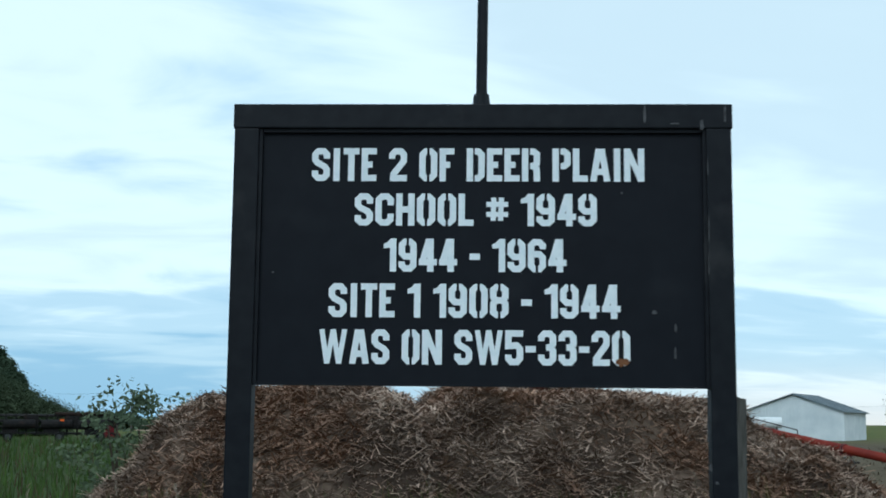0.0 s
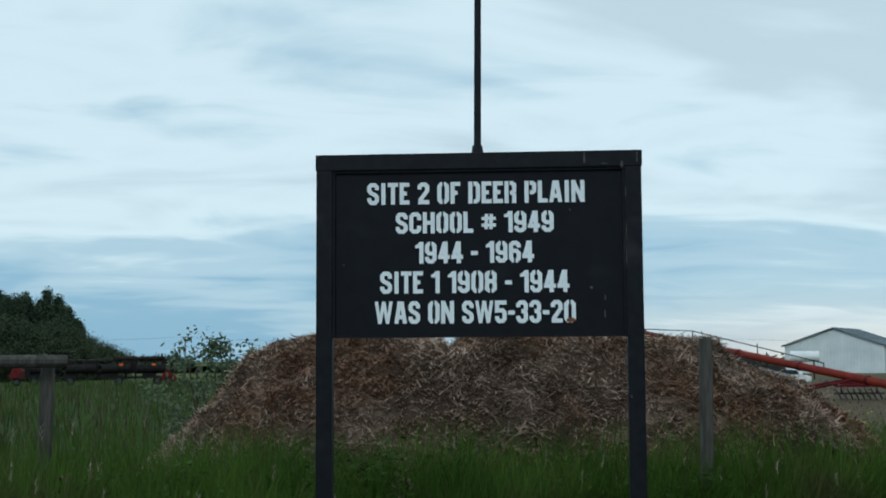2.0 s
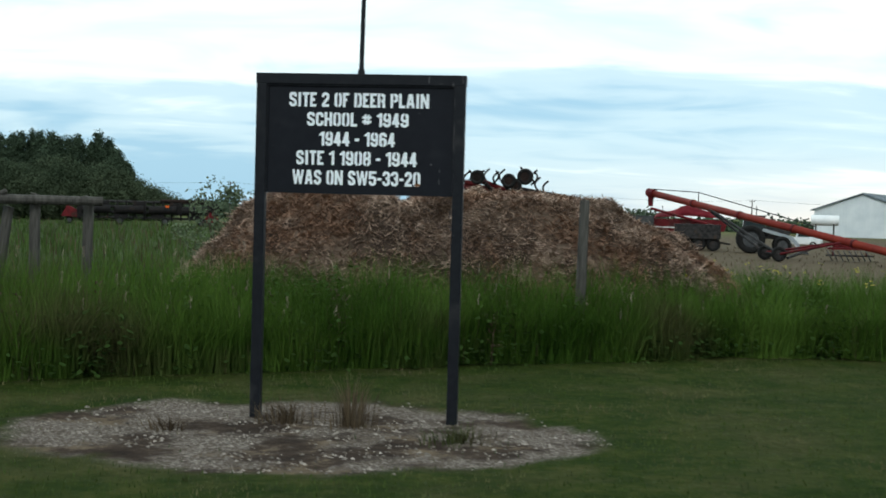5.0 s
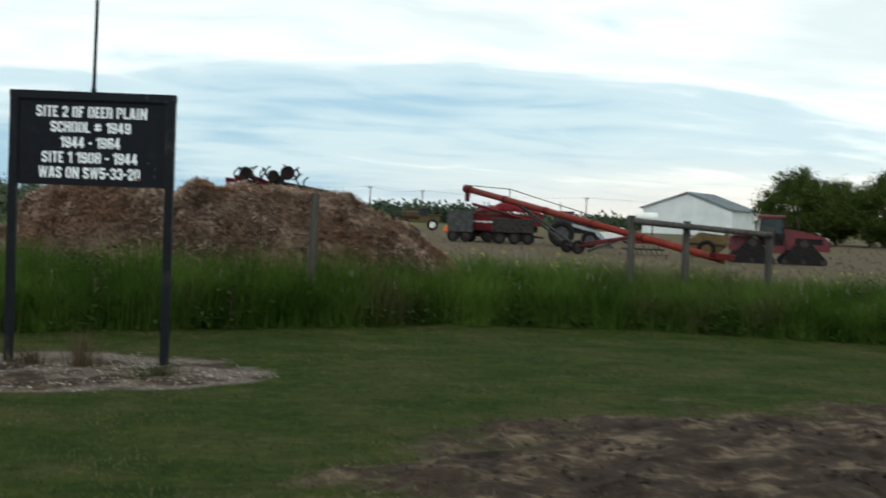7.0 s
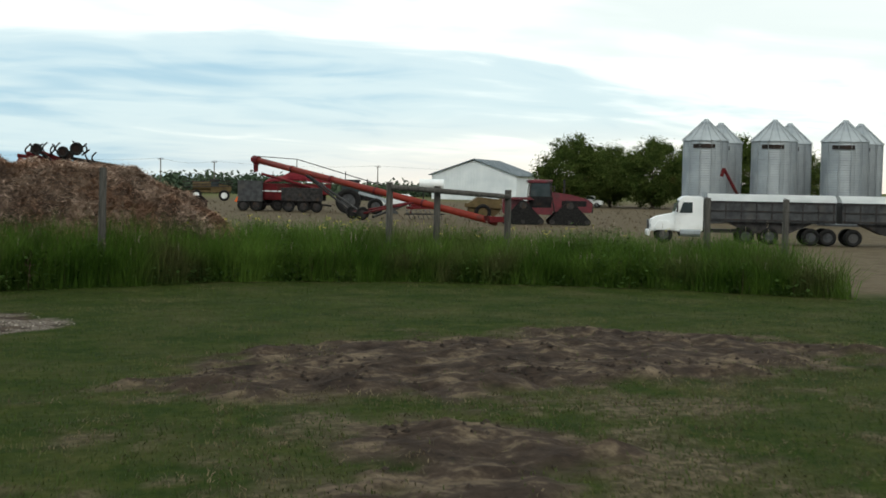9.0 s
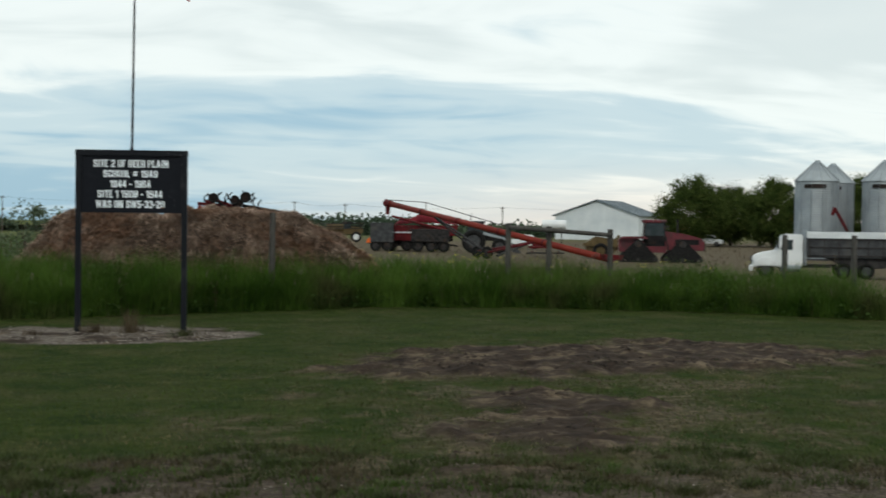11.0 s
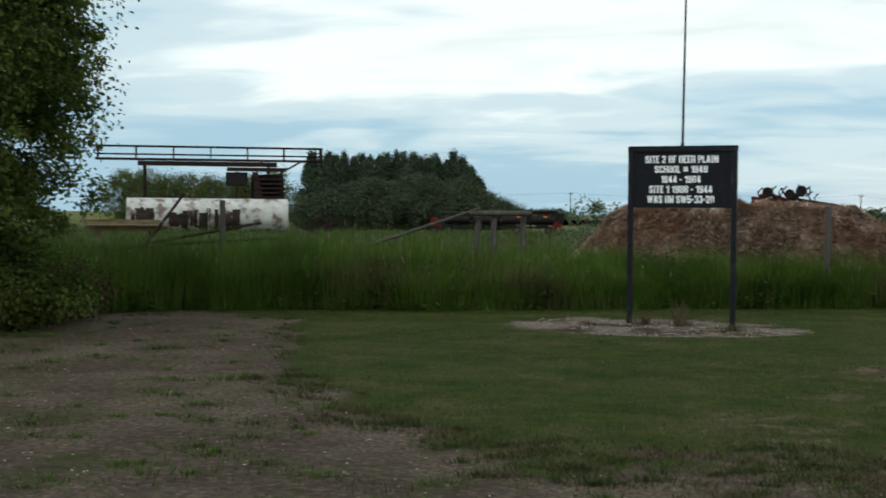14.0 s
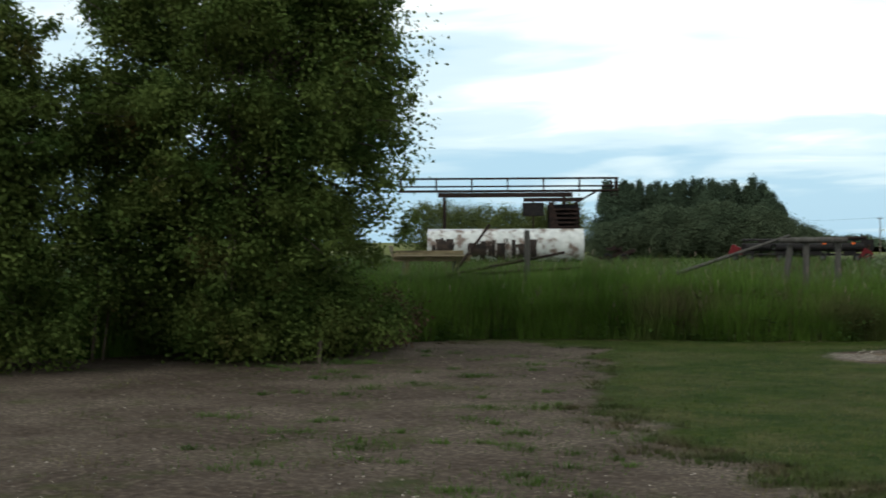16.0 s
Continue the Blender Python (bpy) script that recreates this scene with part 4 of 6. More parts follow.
def tree(name, at, height, radius, base, seed, clumps, per, size, leaf, label, trunk_r=0.16, shape=1.0, category="tree", group="", stems=1, clump_r=0.5, sprays=0):
    """Tapered trunk, limbs that reach the crown's edge and a crown of leaf clumps with gaps; base: where the crown begins."""
    rr = random.Random(seed)
    t = thing(name, Matrix.Translation(at), label, category, group)
    for s in range(stems):
        bm = bmesh.new()
        o = Vector((rr.gauss(0, 0.25 * (stems > 1)), rr.gauss(0, 0.25 * (stems > 1)), -0.1))
        limb(bm, o, o * 2 + Vector((0, 0, height * 0.8)), trunk_r, trunk_r * 0.25, rr, 9)
        part("trunk", bm, M_BARK, t)
    bm = bmesh.new()
    vs, fs = [], []
    mid = (height + base) / 2
    half = (height - base) / 2
    for i in range(clumps):
        while True:
            v = Vector((rr.uniform(-1, 1), rr.uniform(-1, 1), rr.uniform(-1, 1)))
            if 0.12 < v.length < 1:
                break
        v = v.normalized() * (v.length ** 0.7)
        k = 1 + 0.3 * noise.noise(Vector((v.x * 1.9, v.y * 1.9, v.z * 1.9 + seed * 3.7)))
        wid = radius * (1 - 0.35 * max(v.z, 0) ** 1.5) * shape ** max(v.z, 0)
        c = Vector((v.x * wid * k, v.y * wid * k, mid + v.z * half * (0.5 * k + 0.5)))
        if c.z < 0.15:
            c.z = 0.15 + rr.random() * 0.4
        if i % 23 == 0:
            zt = max(base * 0.5 + 0.2, c.z * 0.55)
            limb(bm, (0, 0, zt), c * 0.85, trunk_r * 0.22, 0.01, rr, 5)
        leaf_cloud(vs, fs, rr, c, clump_r * radius / 3.0 * rr.uniform(0.6, 1.3), per, size)
    # sprays: leafy boughs that stick out of the crown and leave gaps between them
    for i in range(sprays):
        while True:
            v = Vector((rr.uniform(-1, 1), rr.uniform(-1, 1), rr.uniform(-1, 1)))
            if 0.2 < v.length < 1:
                break
        v.normalize()
        out = rr.uniform(0.8, 1.12)
        wid = radius * (1 - 0.3 * max(v.z, 0) ** 1.5)
        tip = Vector((v.x * wid * out, v.y * wid * out, mid + v.z * half * out))
        root = Vector((tip.x * 0.35, tip.y * 0.35, mid + (tip.z - mid) * 0.45 - radius * 0.12))
        tip.z = max(tip.z - radius * 0.05, 0.3)
        limb(bm, root, tip, trunk_r * 0.16, 0.008, rr, 4)
        for j in range(8):
            q = 0.4 + 0.6 * j / 7
            c = root.lerp(tip, q) + Vector((rr.gauss(0, 1), rr.gauss(0, 1), rr.gauss(0, 0.6))) * radius * 0.075
            c.z = max(c.z, 0.15)
            leaf_cloud(vs, fs, rr, c, radius * 0.16 * (1.15 - 0.6 * q), per, size)
    part("bough", bm, M_BARK, t)["kind"] = "stuff"
    cr = raw("crown", vs, fs, leaf, t)
    cr["kind"] = "stuff"
    return t


tree("maple_tree", polar(33.9, 26.0), 10.8, 3.5, 0.0, 1, 330, 120, 0.092, M_LEAF, "broad dark green maple tree with leaves turning brown in places", 0.2, 0.9, stems=3, clump_r=0.75, sprays=225)
tree("maple_tree", polar(47.4, 25.0), 8.0, 2.8, 0.0, 2, 210, 110, 0.092, M_LEAF, "smaller dark green maple tree beside a larger one", 0.14, 0.6, stems=2, clump_r=0.75, sprays=110)
for i, (az, d, hh, rad) in enumerate(((29.6, 25.6, 1.6, 1.4), (33.5, 24.6, 1.6, 1.5), (40.3, 25.6, 5.6, 2.0), (43.5, 24.0, 3.6, 1.7))):
    tree("shrub", polar(az, d), hh, rad, 0.05, 30 + i, 150, 70, 0.085, M_LEAF, "low leafy shrub at the foot of trees", 0.03, category="shrub", group="shrubs along the drive", stems=2, clump_r=0.9)
tree("withered_shrub", polar(28.2, 27.3), 1.25, 1.2, 0.05, 61, 110, 40, 0.08, M_DRYLEAF, "withered reddish-brown shrub at the edge of tall grass", 0.03, category="shrub", stems=3, clump_r=0.9)
rr = random.Random(77)
# poplar windbreak and the willows before it
for i in range(21):
    az = 9.75 + i * 0.38 + rr.uniform(-0.06, 0.06)
    tree("poplar_tree", polar(az, 192 + rr.uniform(-6, 6)), (7.6 if az < 9.95 else 9.4 if az < 10.35 else 11.2) + rr.uniform(-0.3, 0.6), 1.85, 0.6, 50 + i, 300, 34, 0.28, M_LEAF_FAR, "tall dark green poplar in a windbreak row", 0.16, 0.4, group="poplars of the windbreak", clump_r=1.1)
for i in range(13):
    az = 8.6 + i * 0.72
    tree("willow_tree", polar(az, 172 + rr.uniform(-5, 5)), (6.4 if 9.6 < az < 16.5 else 4.4) + rr.uniform(-0.5, 0.9), 3.4, 0.0, 80 + i, 250, 50, 0.22, M_LEAF_BUSH, "rounded grey-green willow below poplars", 0.12, 0.8, group="willows below the poplars", clump_r=0.9)
for i in range(8):
    tree("willow_tree", polar(19.0 + i * 0.95, 215 + rr.uniform(-5, 5)), 9.2 + rr.uniform(-1.0, 0.6), 4.2, 0.0, 100 + i, 200, 44, 0.28, M_LEAF_BACK, "rounded green tree far behind a tank", 0.12, 0.8, group="trees behind the tank", clump_r=0.9)
# trees between shed and bins
for i, (az, d, hh, rad) in enumerate(((-24.9, 150, 8.0, 3.6), (-26.6, 158, 7.2, 3.6), (-28.4, 150, 7.8, 3.4), (-30.2, 156, 7.6, 3.4), (-32.0, 150, 8.1, 3.3), (-34.2, 152, 7.6, 3.4))):
    tree("elm_tree", polar(az, d), hh, rad * 1.12, 0.7, 120 + i, 330, 60, 0.18, M_LEAF, "dark round-crowned elm beside the farm shed", 0.22, 0.8, group="elms beside the shed", clump_r=0.9, sprays=60)
tree("willow_bush", polar(4.15, 43.5), 2.95, 1.2, 0.3, 140, 120, 22, 0.1, M_LEAF_YOUNG, "loose grey-green willow bush behind the straw pile", 0.05, 0.9, "bush", stems=4, clump_r=0.7)
tree("willow_bush", polar(2.9, 43.5), 2.8, 0.6, 0.1, 141, 40, 18, 0.09, M_LEAF_YOUNG, "thin young willow bush behind the straw pile", 0.04, 0.9, "bush", stems=3, clump_r=0.7)
# distant hedges on the horizon
vs, fs = [], []
for _ in range(2600):
    az = rr.choice((rr.uniform(-13, -6.8), rr.uniform(5.4, 9.5), rr.uniform(-23, -13)))
    d = 340 if az > 0 else 235
    leaf_cloud(vs, fs, rr, polar(az, d + rr.uniform(-8, 8), rr.uniform(0.2, 1.9 if az < -13 else 3.0) * (0.6 + 0.6 * abs(noise.noise(Vector((az * 1.7, 0, 0)))) + 0.2)), 1.4, 5, 0.8)
tagged(raw("far_hedge", vs, fs, M_LEAF_FAR), "dark hedge of trees on the far horizon", "trees", kind="stuff")

# a strip of flowering crop beyond the yard
M_CROP = mat("yellow_crop", (0.2, 0.22, 0.03), (0.32, 0.31, 0.05), 0.05, 0.9, 0, 0)
bm = bmesh.new()
a0, a1 = radians(2), radians(9.5)
pts = [(-math.sin(a) * d, math.cos(a) * d, 0.55) for a, d in ((a0, 250), (a1, 250), (a1, 420), (a0, 420))]
f = bm.faces.new([bm.verts.new(p) for p in pts])
bmesh.ops.solidify(bm, geom=[f], thickness=0.5)
tagged(link("crop_field", bm, M_CROP), "yellow flowering crop field beyond the yard", "field", kind="structure")


# ---- fence ----
def post(az, d, h, lean=0.0, r=0.085, label="grey weathered wooden fence post in tall grass"):
    t = thing("fence_post", facing(az, d) @ pose(0, 0, 0, 0, lean, 0), label, "fence post", "fence posts behind the grass")
    bm = bmesh.new()
    tube(bm, (0, 0, -0.2), (0, 0, h), r * 1.06, r * 0.94, 10)
    tube(bm, (0, 0, h), (0.004, 0, h + 0.012), r * 0.9, r * 0.7, 10)
    part("shaft", bm, M_WOOD, t)
    return t


for az, d, h, lean in ((-6.05, 33.3, 2.53, 0.8), (8.62, 33.2, 2.38, 0), (7.35, 33.4, 2.36, 1), (9.75, 33.2, 2.2, 7), (20.9, 33.0, 2.58, 0), (14.9, 33.5, 1.5, 0), (-29.0, 36.5, 2.1, 0), (-31.9, 36.5, 2.1, 0)):
    post(az, d, h, lean)
gate = thing("rail_fence", Matrix(), "three weathered posts joined by a heavy top rail", "fence")
g0, g1, g2 = polar(-16.77, 36.2), polar(-18.62, 36.4), polar(-21.37, 36.6)
for p, h in ((g0, 2.34), (g1, 2.26), (g2, 2.2)):
    tb("post", p - Vector((0, 0, 0.2)), p + Vector((0, 0, h)), 0.085, M_WOOD, gate, 0.08)
tb("top_rail", g0 + Vector((0, -0.12, 2.22)), g2 + Vector((0, -0.12, 2.03)), 0.07, M_WOOD, gate, 0.06)
br = thing("brace_rail", Matrix(), "horizontal weathered brace rail between fence posts", "rail")
tb("rail", polar(9.75, 33.0, 2.3), polar(6.9, 33.2, 2.3), 0.075, M_WOOD, br, 0.07)
lp = thing("leaning_pole", Matrix(), "long grey pole leaning against a fence post", "pole")
tb("pole_shaft", polar(14.2, 33.0, 1.45), polar(9.3, 33.0, 2.42), 0.05, M_WOOD, lp, 0.035)
for a, b, z0, z1 in ((25.4, 19.2, 1.3, 2.0), (23.4, 18.4, 1.42, 1.6), (24.6, 22.6, 1.15, 2.75)):
    pk = thing("broken_plank", Matrix(), "dark broken plank leaning among weeds", "plank", "broken planks by the tank")
    tb("board", polar(a, 33.6, z0), polar(b, 33.6, z1), 0.05, M_RUSTY, pk, 0.035, 6)
stp = thing("stump", Matrix.Translation(polar(30.4, 23.9)), "short broken grey stump under shrubs", "stump")
tb("snag", (0, 0, -0.1), (0.05, 0, 0.48), 0.05, M_BARK, stp, 0.04, 8)

# ---- power line ----
tops = []
for az, d, h in ((14.0, 214, 6.1), (5.61, 216, 6.0), (-1.3, 218, 5.9), (-6.97, 220, 5.9), (-9.25, 222, 5.6), (-16.4, 224, 5.4), (-26, 226, 5.4)):
    t = thing("utility_pole", facing(az, d), "thin dark wooden utility pole with a crossarm", "utility pole", "poles of the power line")
    tb("shaft", (0, 0, -0.3), (0, 0, h), 0.11, M_POLEWOOD, t, 0.08, 8)
    bx("crossarm", (0, 0, h - 0.25), (0.9, 0.09, 0.1), M_POLEWOOD, t)
    for s in (-0.38, 0.38):
        tb("insulator", (s, 0, h - 0.19), (s, 0, h - 0.02), 0.04, M_GREYSTEEL, t, 0.03, 6)
    tops.append(polar(az, d, h - 0.05))
for p, q in zip(tops, tops[1:]):
    w = thing("power_wire", Matrix(), "sagging power wire between utility poles", "wire", "wires of the power line")
    bm = bmesh.new()
    pr0 = p
    for i in range(1, 9):
        k = i / 8
        c = p.lerp(q, k) - Vector((0, 0, 0.55 * 4 * k * (1 - k)))
        tube(bm, pr0, c, 0.012, None, 4)
        pr0 = c
    part("strand", bm, M_DARKSTEEL, w)


# ---- farm machines ----
def cultivator():
    """Folded field cultivator: its wings stand up behind the pile, with wheels and curved shanks."""
    D_ = 39.0
    t = thing("cultivator", facing(-2.65, D_), "folded red field cultivator with wheels and curved shanks behind straw", "farm implement")
    K = 1.05 * D_ / 2227.0

    def q(px, py, y=0.0):
        return ((px - 868) * K, y, 2.08 + (397 - py) * K)
    tb("main_tube", q(872, 364), q(946, 385, 0.3), 0.105, M_ORANGE, t, None, 12)
    for a, b in (((884, 352), (985, 384)), ((884, 360), (975, 380)), ((900, 350), (960, 370)), ((872, 356), (930, 362))):
        tb("toolbar", q(*a), q(*b, 0.3), 0.05, M_REDMETAL, t)
    for a, b in (((935, 357), (1006, 368)), ((940, 366), (1002, 372)), ((946, 358), (972, 384)), ((985, 366), (960, 382)), ((1000, 366), (985, 384)), ((905, 352), (925, 372)), ((925, 350), (945, 376)), ((1002, 366), (1004, 374)), ((900, 368), (985, 374))):
        tb("frame_tube", q(*a), q(*b), 0.045, M_BLACKSTEEL, t)
    for px, py, r in ((897, 347, 0.15), (932, 350, 0.15), (950, 345, 0.17), (1017, 373, 0.09), (940, 355, 0.12), (970, 372, 0.1)):
        wheel(t, q(px, py, -0.15), r, 0.1, M_RUSTY, (0.35, 1, 0))
    for i, (px, py) in enumerate(((884, 354), (886, 356), (909, 352), (914, 354), (919, 355), (926, 352), (941, 349), (962, 352), (966, 360), (957, 354), (903, 354), (975, 364))):
        bm = bmesh.new()
        pv = None
        for s_ in range(7):
            a = s_ / 6
            c = Vector(q(px + 5.5 * math.sin(a * 3.0) * (-1 if i % 3 else 1) + 3 * a, py - 15 * a, 0.05 * (i % 3)))
            if pv:
                tube(bm, pv, c, 0.022, None, 5)
            pv = c
        part("shank", bm, M_BLACKSTEEL, t)
    for px in (890, 925, 960, 990):
        tb("support_leg", (q(px, 375)[0], 0.3, 0), q(px, 374, 0.3), 0.05, M_BLACKSTEEL, t)


cultivator()


def orange_auger():
    t = thing("grain_auger", Matrix(), "long orange-red grain auger raised on wheeled legs", "grain auger")
    a, b = polar(-11.2, 95, 3.8), polar(-21.4, 78, 0.2)
    bm = bmesh.new()
    tube(bm, a, b, 0.21, None, 14)
    part("auger_tube", bm, M_ORANGE, t, "", True)
    d = (b - a).normalized()
    for k in (0.18, 0.36, 0.55, 0.74):
        bm = bmesh.new()
        c = a.lerp(b, k)
        tube(bm, c - d * 0.08, c + d * 0.08, 0.25, None, 14)
        part("band", bm, M_REDMETAL, t)
    bm = bmesh.new()
    tube(bm, a - d * 0.25, a + d * 0.35, 0.28, 0.28, 10)
    part("head", bm, M_REDMETAL, t)
    tb("spout", a + Vector((0, 0, -0.1)), a + Vector((0, 0, -0.85)), 0.2, M_REDMETAL, t, 0.15)
    up = Vector((0, 0, 0.75))
    mid = a.lerp(b, 0.42)
    tb("truss_cable", a + Vector((0, 0, 0.25)), a.lerp(b, 0.2) + up, 0.03, M_DARKSTEEL, t, None, 5)
    tb("truss_cable", a.lerp(b, 0.2) + up * 1.0, a.lerp(b, 0.62) + up * 0.55, 0.03, M_DARKSTEEL, t, None, 5)
    for k in (0.2, 0.42, 0.62):
        tb("truss_strut", a.lerp(b, k), a.lerp(b, k) + up * (1 if k < 0.6 else 0.55), 0.03, M_DARKSTEEL, t, None, 5)
    ax = a.lerp(b, 0.55)
    for s in (-1.2, 1.2):
        f = Vector((ax.x - 1.2, ax.y + s, 0.42))
        tb("leg", a.lerp(b, 0.24) + Vector((0, s * 0.2, -0.1)), f, 0.07, M_DARKSTEEL, t)
        tb("leg", a.lerp(b, 0.7) + Vector((0, s * 0.2, -0.1)), f, 0.07, M_REDMETAL, t)
        wheel(t, f, 0.42, 0.22, M_DARKSTEEL, (0, 1, 0))
    tb("axle", (ax.x - 1.2, ax.y - 1.2, 0.42), (ax.x - 1.2, ax.y + 1.2, 0.42), 0.06, M_DARKSTEEL, t)
    pr("hopper", [(-0.5, 0.0), (0.45, 0.0), (0.6, 0.3), (-0.6, 0.35)], 0.9, M_REDMETAL, t, tuple(b))


orange_auger()


def wagon(az, d, length, height, base, material, label, axles):
    """Box wagon: ribbed body on a dark frame block that also fills in the shade below, with axles of rubber tyres."""
    w = thing("box_wagon", facing(az, d), label, "wagon")
    bx("box", (0, 0, base + height / 2), (length, 1.9, height), material, w, 0.03)
    bx("top_rim", (0, 0, base + height), (length + 0.08, 1.98, 0.08), material, w)
    n = max(3, int(length / 0.5))
    for i in range(n):
        bx("rib", (-length / 2 + 0.1 + i * (length - 0.2) / (n - 1), -0.98, base + height / 2), (0.07, 0.06, height - 0.04), material, w)
    # black frame block, which also imitates the dark shade between the wheels
    bx("underframe_shade", (0, 0, base - 0.2), (length * 0.96, 1.1, 0.35), M_BLACKSTEEL, w)
    for x in axles:
        for s_ in (-0.75, 0.75):
            wheel(w, (x, s_, 0.47), 0.47, 0.28, M_DARKSTEEL)
        tb("axle", (x, -0.75, 0.47), (x, 0.75, 0.47), 0.07, M_BLACKSTEEL, w, None, 6)
    tb("drawbar", (length / 2, 0, base - 0.25), (length / 2 + 0.7, 0, 0.5), 0.07, M_BLACKSTEEL, w, None, 6)
    return w


def grain_truck():
    """Old red grain truck, the wagons beside it and the cart under a heaped red cover."""
    t = thing("grain_truck", facing(-10.5, 105), "old dark red grain truck body with a white stripe", "truck")
    bx("chassis", (2.4, 0, 0.7), (3.2, 0.9, 0.35), M_BLACKSTEEL, t)
    bx("box", (2.4, 0, 1.45), (2.2, 2.1, 1.15), M_REDMETAL, t, 0.03)
    bx("stripe", (2.4, -1.062, 1.55), (2.0, 0.02, 0.1), M_WHITE, t)
    for i in range(5):
        bx("stake", (1.4 + i * 0.5, -1.08, 1.45), (0.07, 0.05, 1.15), M_REDMETAL, t)
    bx("top_rail", (2.4, 0, 2.06), (2.3, 2.2, 0.1), M_REDMETAL, t)
    for x in (1.6, 2.9):
        for s_ in (-0.85, 0.85):
            wheel(t, (x, s_, 0.48), 0.48, 0.28, M_DARKSTEEL)
    bx("mud_flap", (3.45, -0.8, 0.5), (0.06, 0.6, 0.8), M_RUBBER, t)
    wagon(-10.95, 103.5, 1.9, 1.55, 0.75, M_GREYSTEEL, "small light-worn grey steel box wagon on tyres", (-0.5, 0.45))
    wagon(-13.15, 102, 3.1, 0.95, 0.85, M_DARKSTEEL, "long dark steel wagon box on rubber tyres", (-1.0, 0.1, 1.1))
    c = thing("covered_cart", facing(-12.95, 108.5), "grain cart heaped under a taut red tarpaulin", "cart")
    pr("cart_body", [(-2.5, 1.3), (2.5, 1.3), (2.75, 2.15), (-2.75, 2.15)], 2.2, M_REDMETAL, c)
    bm = bmesh.new()
    N = 18
    g = [[bm.verts.new((-2.8 + 5.6 * i / N, -1.15 + 2.3 * j / 8, 2.15 + (0.95 * min(1, 2.6 * i / N, 2.6 * (N - i) / N) ** 0.8 + 0.1 * math.sin(i * 0.9)) * math.sin(math.pi * min(max(j / 8, 0.03), 0.97)) ** 0.6)) for j in range(9)] for i in range(N + 1)]
    for i in range(N):
        for j in range(8):
            bm.faces.new((g[i][j], g[i + 1][j], g[i + 1][j + 1], g[i][j + 1]))
    bmesh.ops.solidify(bm, geom=list(bm.faces), thickness=0.03)
    part("tarpaulin", bm, M_TARP, c, "", True)
    for k in range(4):
        x = -2.0 + k * 1.33
        tb("tarp_rope", (x, -1.2, 2.1), (x, -0.3, 3.1), 0.025, M_DARKSTEEL, c, None, 4)
    # cart frame and the shade beneath it, built as one black block
    bx("underframe_shade", (0, 0, 1.05), (4.6, 1.0, 0.5), M_BLACKSTEEL, c)
    for x in (-0.8, 0.8):
        for s_ in (-1.0, 1.0):
            wheel(c, (x, s_, 0.6), 0.6, 0.4, M_DARKSTEEL)
    tb("unload_tube", (-2.9, -1.4, 2.9), (1.6, -1.4, 1.75), 0.1, M_REDMETAL, c)


grain_truck()


def grey_tractor():
    t = thing("tractor", facing(-15.3, 100), "dark green-grey farm tractor with a cab and big tyres", "tractor")
    for x, r in ((-0.3, 0.95), (1.75, 0.6)):
        for s in (-0.95, 0.95):
            wheel(t, (x, s, r), r, 0.5 * r + 0.1, M_GREYSTEEL)
    pr("hood", [(0.6, 1.0), (2.2, 0.95), (2.25, 1.55), (2.0, 1.72), (0.6, 1.8)], 0.75, M_DARKSTEEL, t, (0, 0, 0), 0.03)
    pr("cab_body", [(-0.9, 0.9), (0.6, 0.9), (0.65, 1.6), (-0.95, 1.6)], 1.2, M_DARKSTEEL, t, (0, 0, 0), 0.03)
    pr("cab_glass", [(-0.85, 1.6), (0.62, 1.6), (0.45, 2.4), (-0.75, 2.4)], 1.15, M_GLASS, t)
    bx("cab_roof", (-0.15, 0, 2.47), (1.5, 1.35, 0.16), M_DARKSTEEL, t, 0.04)
    for x in (-0.8, 0.52):
        for s in (-0.57, 0.57):
            tb("cab_pillar", (x, s, 1.6), (x * 0.9, s, 2.42), 0.045, M_DARKSTEEL, t, None, 6)
    tb("exhaust", (1.1, 0.3, 1.75), (1.1, 0.3, 2.6), 0.05, M_RUSTY, t)
    pr("loader_arm", [(0.4, 1.5), (0.5, 1.7), (2.4, 1.2), (3.0, 0.5), (2.85, 0.4), (2.2, 1.05)], 0.14, M_GALV, t, (0, -0.75, 0))
    pr("loader_arm", [(0.4, 1.5), (0.5, 1.7), (2.4, 1.2), (3.0, 0.5), (2.85, 0.4), (2.2, 1.05)], 0.14, M_WHITE, t, (0, 0.75, 0))
    pr("bucket", [(2.85, 0.1), (3.5, 0.05), (3.0, 0.6), (2.8, 0.55)], 1.7, M_GREYSTEEL, t)
    # mower bar that lies folded on the ground beside it
    b = thing("drawbar", Matrix(), "dark steel drawbar slanting to the ground", "farm implement")
    tb("bar", polar(-17.6, 92, 0.9), polar(-16.2, 88, 0.1), 0.09, M_DARKSTEEL, b)


grey_tractor()


